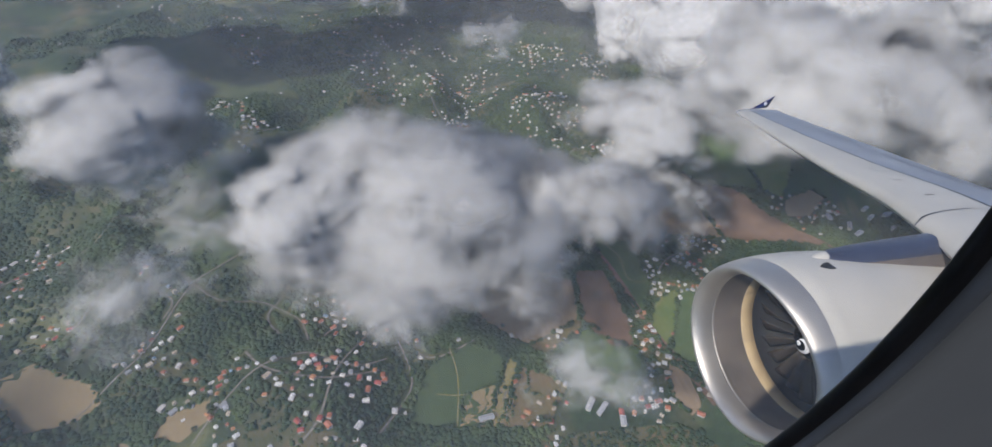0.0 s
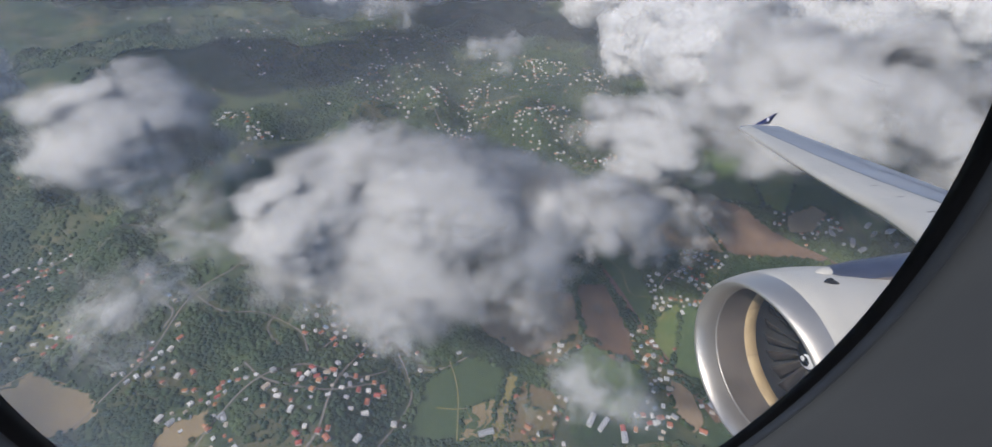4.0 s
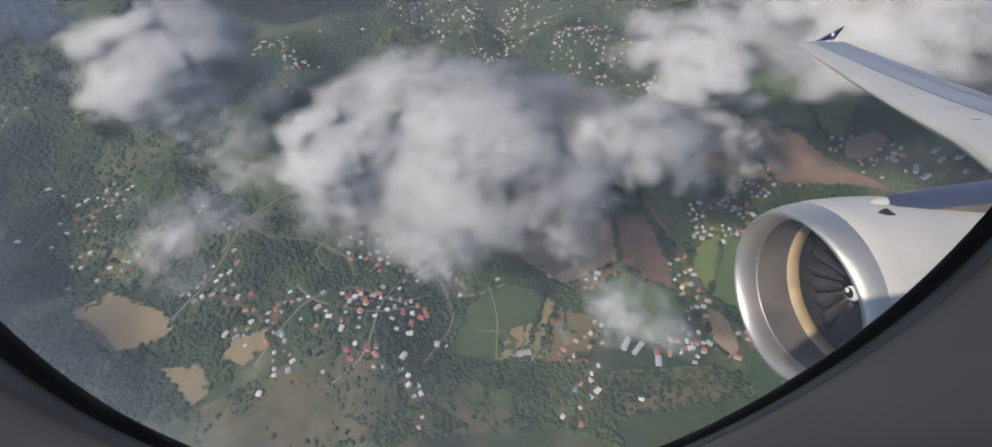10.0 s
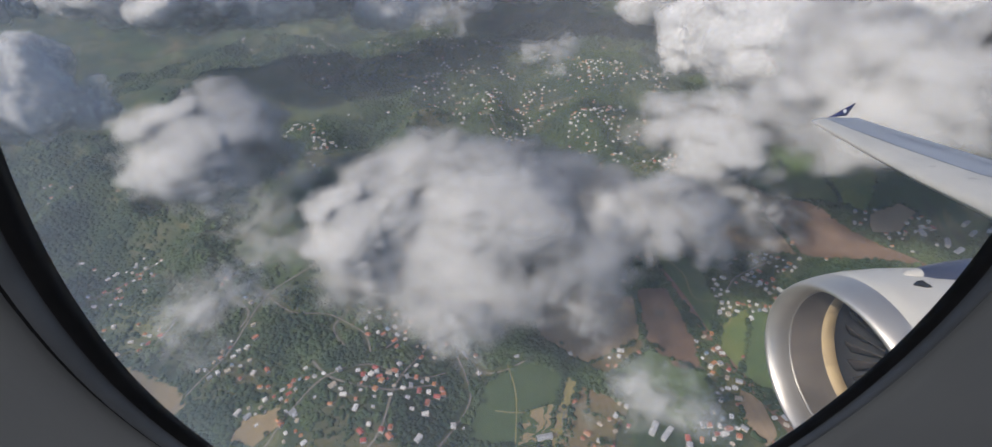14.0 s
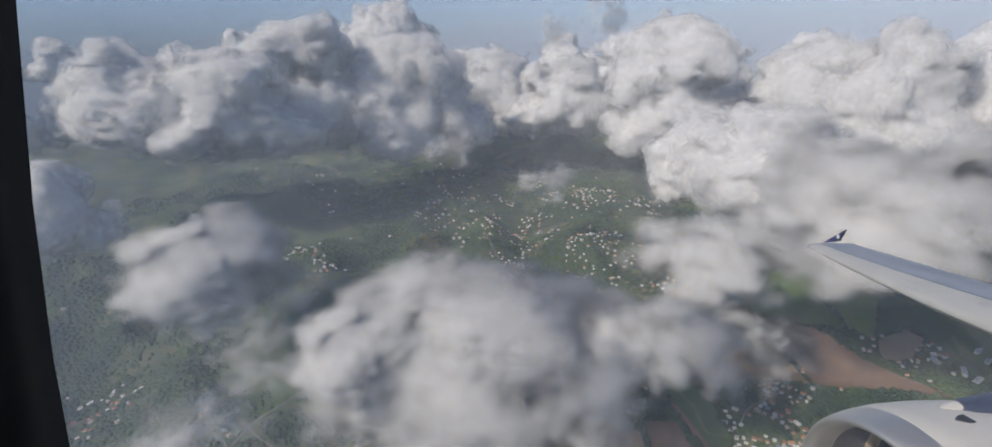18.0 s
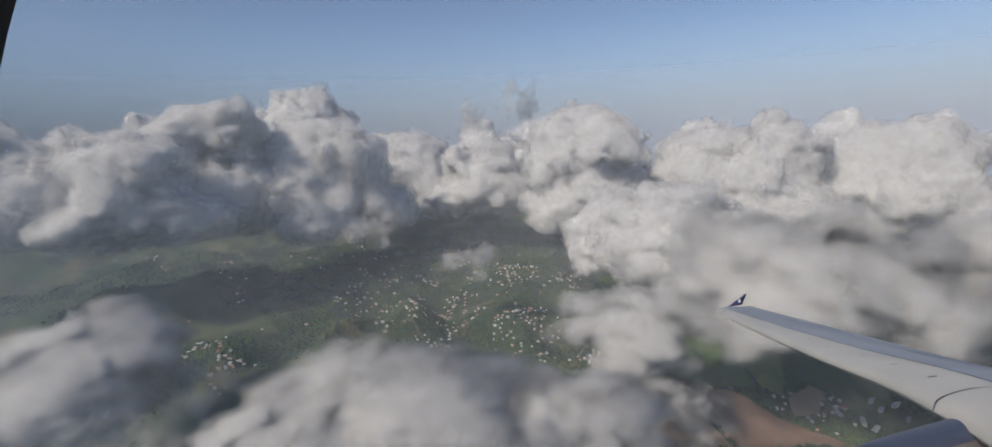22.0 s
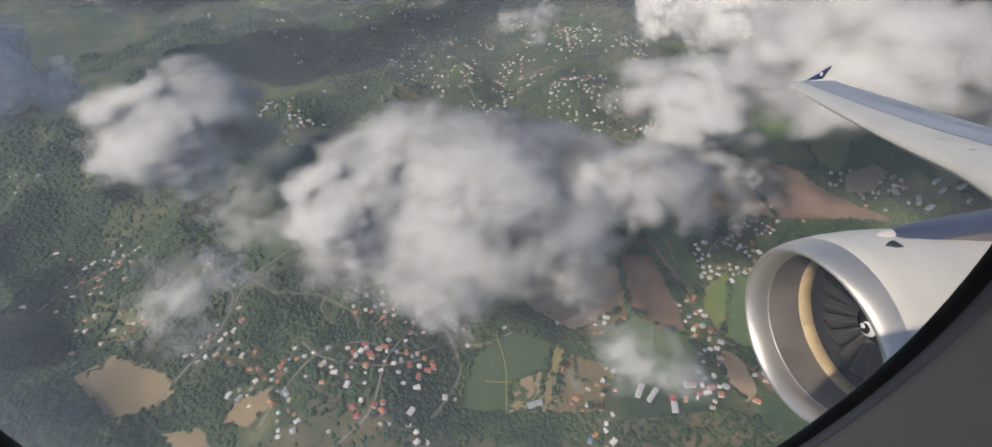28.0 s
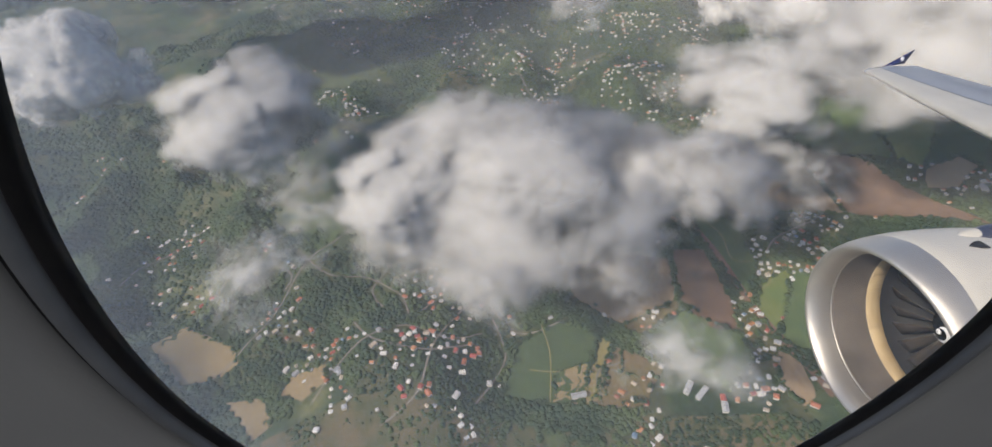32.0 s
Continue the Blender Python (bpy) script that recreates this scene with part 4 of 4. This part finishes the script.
CANDIDATES = 420000
dist = 250 + 2050 * r.rand(CANDIDATES) ** 1.45
ang = r.uniform(-1.25, 1.35, CANDIDATES)
xs, ys = dist * np.sin(ang), dist * np.cos(ang)
keep = wood_mask(xs, ys) + r.rand(len(xs)) * 0.7 - 0.12 * (ys < 385) > 0.14
for corners, mat, _ in FIELDS.values():
    hit = np.zeros(len(xs), bool)
    for (ax, ay), (bx, by) in zip(corners, corners[1:] + corners[:1]):
        if ay != by:
            hit ^= ((ay > ys) != (by > ys)) & (xs < (bx - ax) * (ys - ay) / (by - ay) + ax)
    keep &= ~hit | ((mat is SCRUB) & (r.rand(len(xs)) < 0.45))
# no tree stands on a house, a lane or a road
CELL, REACH = 3.0, 2500
taken = np.zeros((int(2 * REACH / CELL) + 1,) * 2, bool)
lane_pts = [(a[0] + (b[0] - a[0]) * u, a[1] + (b[1] - a[1]) * u) for line in LANES + ROADS for a, b in zip(line, line[1:]) for u in np.linspace(0, 1, 80)]
for pts, wide in (([(h[0], h[1]) for h in spots], 2), (lane_pts, 1)):
    at = (np.clip(np.array(pts), -REACH + 20, REACH - 20) + REACH) / CELL
    for i in range(-wide, wide + 1):
        for j in range(-wide, wide + 1):
            taken[(at[:, 0] + i).astype(int), (at[:, 1] + j).astype(int)] = True
keep &= ~taken[((xs + REACH) / CELL).astype(int), ((ys + REACH) / CELL).astype(int)]
idx = np.where(keep)[0][:140000]
hx, hy = [], []
for corners, *_ in FIELDS.values():
    for (ax, ay), (bx, by) in zip(corners, corners[1:] + corners[:1]):
        if r.rand() < 0.55 and math.hypot(ax, ay) < 900:
            n = int(math.hypot(bx - ax, by - ay) / 2.6)
            u = r.rand(n)
            hx.extend(ax + (bx - ax) * u + r.normal(0, 1.6, n))
            hy.extend(ay + (by - ay) * u + r.normal(0, 1.6, n))
for name in ("scrubland", "dry_slope"):
    corners = FIELDS[name][0]
    cxs, cys = [c[0] for c in corners], [c[1] for c in corners]
    for _ in range(1500):
        x, y = r.uniform(min(cxs), max(cxs)), r.uniform(min(cys), max(cys))
        if inside(x, y, corners) and vnoise(np.array(x / 45), np.array(y / 45), np.array(3.1)) + r.rand() * 0.9 > 0.45:
            hx.append(x)
            hy.append(y)
xs, ys = np.concatenate([xs, hx]), np.concatenate([ys, hy])
dist = np.hypot(xs, ys)
idx = np.concatenate([idx, np.arange(len(xs) - len(hx), len(xs))])
rad = (1.1 + 3.0 * r.rand(len(idx)) ** 2.0) * (1 + dist[idx] / 2000)
rad[-len(hx):] *= 0.85
cv, cf = clumps(xs[idx], ys[idx], hills(xs[idx], ys[idx]) + rad * 0.25, rad, 0.68)
woods = new("woods", mesh_from("woods", cv, cf, [LEAF], smooth=True))
tagged(woods, "dense dark green tropical woods covering the hills", "woods", kind="stuff")


def tree(x, y, size, seed):
    """A single tree: tapered trunk with limbs and a crown of many clumps."""
    q = random.Random(seed)
    z = float(hills(x, y))
    t = thing("tree", "single broad-crowned green tree at a field's edge", "tree", Matrix.Translation((x, y, z)), "field trees")
    bm = bmesh.new()
    h = 5 * size
    def limb(a, b, r0, r1):
        a, b = Vector(a), Vector(b)
        d = (b - a).normalized()
        u = d.orthogonal().normalized()
        w = d.cross(u)
        lo = [bm.verts.new(a + r0 * (u * math.cos(k) + w * math.sin(k))) for k in (0, 1.26, 2.51, 3.77, 5.03)]
        hi = [bm.verts.new(b + r1 * (u * math.cos(k) + w * math.sin(k))) for k in (0, 1.26, 2.51, 3.77, 5.03)]
        for k in range(5):
            bm.faces.new((lo[k], lo[(k + 1) % 5], hi[(k + 1) % 5], hi[k]))
    limb((0, 0, -0.5), (0.2, 0.1, h * 0.6), 0.35 * size, 0.22 * size)
    tips = []
    for k in range(5):
        a = 1.26 * k + q.uniform(-0.4, 0.4)
        tip = (math.cos(a) * 2.2 * size, math.sin(a) * 2.2 * size, h * q.uniform(0.85, 1.15))
        limb((0.2, 0.1, h * 0.55), tip, 0.16 * size, 0.06 * size)
        tips.append(tip)
    part("trunk", bm, BARK, t)
    n = 36
    c = [tips[q.randrange(5)] for _ in range(n)]
    px = np.array([p[0] + q.gauss(0, 1.0) * size for p in c])
    py = np.array([p[1] + q.gauss(0, 1.0) * size for p in c])
    pz = np.array([p[2] + q.gauss(0.4, 0.7) * size for p in c])
    v, f = clumps(px, py, pz, np.array([q.uniform(0.5, 1.2) * size for _ in range(n)]), 0.75)
    crown = new("crown", mesh_from("crown", v, f, [LEAF]))
    crown.parent = t


q = random.Random(3)
for name in ("brown_field", "dark_field", "olive_field", "green_field", "mud_pan", "red_field"):
    c = FIELDS[name][0]
    for (ax, ay), (bx, by) in zip(c, c[1:] + c[:1]):
        for k in range(2):
            u = q.random()
            tree(ax + (bx - ax) * u + q.gauss(0, 4), ay + (by - ay) * u + q.gauss(0, 4), q.uniform(0.8, 1.4), q.randrange(9999))


# ---- clouds ----
def surface(field_values, level, origin, step):
    """The surface where a sampled field crosses a level (surface nets)."""
    s = field_values > level
    d = field_values - level
    nx, ny, nz = s.shape
    c = [s[a:nx - 1 + a, b:ny - 1 + b, e:nz - 1 + e] for a in (0, 1) for b in (0, 1) for e in (0, 1)]
    total = sum(v.astype(np.int8) for v in c)
    cells = np.argwhere((total > 0) & (total < 8))
    index = -np.ones((nx - 1, ny - 1, nz - 1), np.int64)
    index[tuple(cells.T)] = np.arange(len(cells))
    acc, num = np.zeros((len(cells), 3)), np.zeros(len(cells))
    corners = [(a, b, e) for a in (0, 1) for b in (0, 1) for e in (0, 1)]
    for p in range(8):
        for o in range(p + 1, 8):
            u, v = np.array(corners[p]), np.array(corners[o])
            if np.abs(u - v).sum() != 1:
                continue
            da, db = d[tuple((cells + u).T)], d[tuple((cells + v).T)]
            cross = (da > 0) != (db > 0)
            t = np.where(cross, da / np.where(cross, da - db, 1), 0)
            acc += cross[:, None] * (cells + u + t[:, None] * (v - u))
            num += cross
    pts = origin + step * acc / num[:, None]
    faces = []
    for ax in range(3):
        b, e = (ax + 1) % 3, (ax + 2) % 3
        sl0, sl1 = [slice(1, -1)] * 3, [slice(1, -1)] * 3
        sl0[ax], sl1[ax] = slice(0, -1), slice(1, None)
        at = np.argwhere(s[tuple(sl0)] != s[tuple(sl1)])
        off = np.ones(3, int)
        off[ax] = 0
        at = at + off
        flip = s[tuple(at.T)]
        vb, ve = np.eye(3, dtype=int)[b], np.eye(3, dtype=int)[e]
        q = np.stack([index[tuple((at - w).T)] for w in (vb + ve, ve, 0 * vb, vb)], 1)
        q[~flip] = q[~flip][:, ::-1]
        faces.append(q)
    faces = np.concatenate(faces)
    return pts, faces[(faces >= 0).all(1)]


def cloud_mesh(seed, grid, levels, mats, flat=0.5, lumps=40, tall=1.0, rough=1.0, spread=0.66, ragged=0.5, small_lump=0.15):
    """A cumulus, about 2 wide before scaling: heaped lumps, large and small, round a smooth heart, in nested veils with a rough outline."""
    q = np.random.RandomState(seed)
    n = grid
    half = np.array([1.45, 1.45, 1.35])
    ax = [np.linspace(-h, h, n) for h in half]
    gx, gy, gz = np.meshgrid(*ax, indexing="ij")
    warp = [0.13 * vnoise(gx * 2.1 + seed + o, gy * 2.1 + o, gz * 2.1) for o in (0.3, 11.1, 21.7)]
    wx, wy, wz = gx + warp[0], gy + warp[1], gz + warp[2]
    heaped = np.zeros(gx.shape)
    for i in range(lumps):
        u = q.rand() ** 1.2
        a = q.uniform(0, 2 * np.pi)
        rr = spread * np.sqrt(q.rand()) * (1 - 0.5 * u)
        cx, cy, cz = rr * np.cos(a), rr * np.sin(a), (-0.42 + 0.88 * u * tall)
        rad = (small_lump + 0.27 * q.rand() ** 1.6) * (1 - 0.2 * u)
        heaped += np.exp(np.minimum((rad - np.sqrt((wx - cx) ** 2 + (wy - cy) ** 2 + (wz - cz) ** 2)) / 0.05, 30))
    f = 0.05 * np.log(heaped + 1e-9) - 0.04
    big = ragged * (0.30 * vnoise(gx * 1.3 + seed * 1.7, gy * 1.3 + 3, gz * 1.3 + 7) + 0.20 * vnoise(gx * 2.7 + seed * 2.3, gy * 2.7 + 1, gz * 2.7 + 4))
    small = 0
    for freq, amp in ((3.6, 0.13), (7.0, 0.075), (13.0, 0.035)):
        small = small + rough * amp * (1.6 * np.abs(vnoise(gx * freq + seed * 3.1, gy * freq + 5, gz * freq + 9)) - 0.45)
    floor_cut = (gz + flat + 0.10 * vnoise(gx * 3, gy * 3, gz * 0 + seed)) * 0.8 + 0.1
    edge = 0.5 * (1.26 - np.sqrt(gx ** 2 + gy ** 2 + gz ** 2)) + 0.12 * vnoise(gx * 3 + seed, gy * 3, gz * 3)
    edge = np.minimum(edge, np.minimum.reduce([half[0] - np.abs(gx), half[1] - np.abs(gy), half[2] - np.abs(gz)]) - 0.2)
    step = np.array([2 * h / (n - 1) for h in half])
    vs, fs, ms, base = [], [], [], 0
    for k, lev in enumerate(levels):
        # the heart is smoother than the veils round it
        share = 0.3 + 0.7 * min(1.0, 2.0 * k / (len(levels) - 1))
        p, qd = surface(np.minimum(np.minimum(f + big + share * small, floor_cut), edge), lev, -half, step)
        vs.append(p)
        fs.append(qd + base)
        ms.append(np.full(len(qd), k))
        base += len(p)
    return mesh_from("cloud", np.concatenate(vs), np.concatenate(fs), mats, np.concatenate(ms))


SHELL_LEVELS = (0.045, 0.02, -0.005, -0.03, -0.055)
HEAPS = [cloud_mesh(n, 68, SHELL_LEVELS, [HEAP_CORE] + CLOUD_SHELLS, 0.5, 85, tall, 0.85, 0.66, 0.45, 0.11) for n, tall in ((1, 1.0), (2, 0.8), (3, 1.1), (4, 0.7), (5, 0.9), (6, 0.85))]
FAR_HEAPS = [cloud_mesh(n, 52, (0.03, 0.0, -0.03, -0.06), [HEAP_CORE] + CLOUD_SHELLS[1:], 0.5, 75, tall, 0.85, 0.66, 0.45, 0.11) for n, tall in ((11, 1.0), (12, 0.85), (13, 1.1))]
SOFT_LEVELS = [0.17 - 0.032 * k for k in range(12)]
BILLOWS = [cloud_mesh(n, 56, SOFT_LEVELS, [CLOUD_CORE] + SOFT_SHELLS, 0.6, 30, tall, 1.0, 0.7, 0.9) for n, tall in ((31, 0.9), (32, 1.0), (33, 0.8))]
GREAT = cloud_mesh(47, 80, SOFT_LEVELS, [CLOUD_CORE] + SOFT_SHELLS, 0.72, 64, 0.95, 1.0, 0.80, 0.75)
VEILS = [cloud_mesh(n, 44, (0.15, 0.09, 0.03, -0.03, -0.09, -0.14), WISP, 0.8, 16, 0.7, 1.7, 0.7, 1.2) for n in (21, 22, 23, 24)]
# kind, x, y, z, half width, half height
HORIZON_CLOUDS = [
    ("bank", -750, 1299, 463, 223, 179), ("bank", -530, 1296, 454, 239, 200), ("bank", -412, 1546, 444, 249, 230), ("tower", -253, 2487, 640, 270, 290), ("bank", -150, 1744, 435, 329, 294),
    ("puff", 171, 2294, 412, 339, 309), ("wisp", 23, 1497, 280, 82, 83), ("puff", 463, 1946, 366, 267, 220), ("bank", 730, 1596, 382, 309, 265), ("puff", 585, 1060, 322, 150, 158),
    ("wisp", 211, 1026, 282, 77, 60), ("bank", 1128, 1453, 397, 284, 294), ("bank", 1187, 1215, 371, 224, 248), ("puff", 652, 957, 322, 223, 158), ("big", 560, 555, 345, 165, 115),
]
RIDGE_CLOUDS = [
    ("big", 689, 503, 327, 145, 134), ("bank", 1534, 1120, 384, 307, 260), ("wisp", 918, 2856, 754, 149, 153), ("wisp", 645, 2930, 618, 121, 157),
    ("far", -1855, 3544, 589, 1029, 179), ("far", 2095, 3640, 382, 1320, 267), ("far", 2995, 2498, 421, 1081, 203), ("far", 487, 4272, 411, 1259, 268), ("near", -345, 668, 285, 132, 74),
    ("bank", 1638, 906, 366, 325, 238), ("big", 934, 481, 319, 159, 122), ("bank", -973, 1270, 466, 217, 172), ("puff", -706, 843, 339, 126, 127),
]
VALLEY_CLOUDS = [
    ("great", 30, 553, 212, 184, 95), ("soft", 222, 517, 210, 108, 60), ("soft", -120, 514, 230, 94, 57), ("wisp", -237, 506, 225, 78, 54), ("wisp", -22, 365, 190, 64, 38),
    ("wisp", 118, 406, 170, 73, 37), ("wisp", 369, 526, 200, 93, 56), ("soft", 372, 640, 262, 112, 78), ("wisp", -262, 690, 240, 93, 65), ("wisp", 162, 252, 190, 62, 31),
    ("wisp", -244, 368, 260, 68, 41),
]
CLOUDS = HORIZON_CLOUDS + RIDGE_CLOUDS + VALLEY_CLOUDS
WORDS = {"tower": "tall white cumulus tower with a cauliflower top", "bank": "broad heaped white cumulus bank", "puff": "rounded white cumulus puff", "big": "large grey-white cumulus with a soft ragged edge",
         "wisp": "thin ragged wisp of grey-white cloud", "great": "huge soft heaped white cloud over the valley", "near": "large soft white cloud close by", "soft": "soft white cloud with thin ragged edges", "far": "distant low white cloud bank near the horizon"}
q = random.Random(8)
heaps = []
for kind, x, y, z, hw, hh in CLOUDS:
    # a bank much wider than tall is several heaps side by side
    n = max(3, round(hw / hh)) if kind == "far" else 2 if kind == "bank" and hw > 1.25 * hh else 1
    d = math.hypot(x, y)
    for k in range(n):
        o = (k - (n - 1) / 2) * hw * 2 / n
        size = 1 if n == 1 else q.uniform(0.8, 1.15)
        heaps.append((kind, x + o * y / d, y - o * x / d, z + (q.uniform(-0.12, 0.12) * hh if n > 1 else 0), (hw if n == 1 else hw * 1.25 / n) * size, hh * size))
for i, (kind, x, y, z, hw, hh) in enumerate(heaps):
    far_off = math.hypot(x, y) > 2600
    me = GREAT if kind == "great" else VEILS[i % 4] if kind == "wisp" else BILLOWS[i % 3] if kind in ("near", "big", "soft") else FAR_HEAPS[i % 3] if far_off else HEAPS[i % 6]
    cloud = tagged(new("cloud", me), WORDS[kind], "cloud", "clouds over the island")
    cloud.matrix_basis = Matrix.Translation((x, y, z)) @ Matrix.Rotation(q.uniform(0, 6.28), 4, "Z") @ Matrix.Diagonal((hw * 1.02, hw * 1.02, hh * 1.05, 1))

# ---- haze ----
# ring curtains of thin pale colour stand in for haze in the air
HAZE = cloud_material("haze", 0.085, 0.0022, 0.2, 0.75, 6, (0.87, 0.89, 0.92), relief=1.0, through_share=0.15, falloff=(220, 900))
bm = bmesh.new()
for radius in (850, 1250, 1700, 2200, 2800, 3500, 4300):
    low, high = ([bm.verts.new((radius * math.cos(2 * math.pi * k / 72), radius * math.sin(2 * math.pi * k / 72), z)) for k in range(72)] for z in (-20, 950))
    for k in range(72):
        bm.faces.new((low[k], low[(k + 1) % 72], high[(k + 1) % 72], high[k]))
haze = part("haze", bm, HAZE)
# nearly opaque far ring, horizon haze put into its blue-grey colour
HORIZON_HAZE = cloud_material("horizon_haze", 0.88, 0.0008, 0.0, 0.35, 4, (0.44, 0.52, 0.66), relief=1.0, through_share=0.3, falloff=(520, 1500))
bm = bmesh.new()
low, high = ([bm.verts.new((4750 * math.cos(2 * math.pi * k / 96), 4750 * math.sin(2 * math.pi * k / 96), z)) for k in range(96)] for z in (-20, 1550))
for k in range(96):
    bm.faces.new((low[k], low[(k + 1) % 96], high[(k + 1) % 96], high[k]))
tagged(part("backdrop", bm, HORIZON_HAZE), "blue-grey curtain with horizon haze put into its colour", "haze", kind="structure")
tagged(haze, "thin bluish curtains standing in for haze that thickens with distance", "haze", kind="stuff")
# flat sheet added as haze to lift the land's dark tones
LOW_HAZE = cloud_material("low_haze", 0.06, 0.0035, 0.1, 0.75, 7, (0.88, 0.91, 0.93), relief=1.0)
axis = np.linspace(-3400, 3400, 44)
gx, gy = np.meshgrid(axis, axis, indexing="ij")
gz = 150 + 20 * vnoise(gx / 600, gy / 600, 0 * gx + 4.7)
k = len(axis)
ii = (np.arange(k - 1)[:, None] * k + np.arange(k - 1)[None]).ravel()
mist = new("mist", mesh_from("mist", np.stack([gx, gy, gz], -1).reshape(-1, 3), np.stack([ii, ii + k, ii + k + 1, ii + 1], 1), [LOW_HAZE]))
tagged(mist, "thin pale sheet standing in for haze over the valley", "mist", kind="stuff")
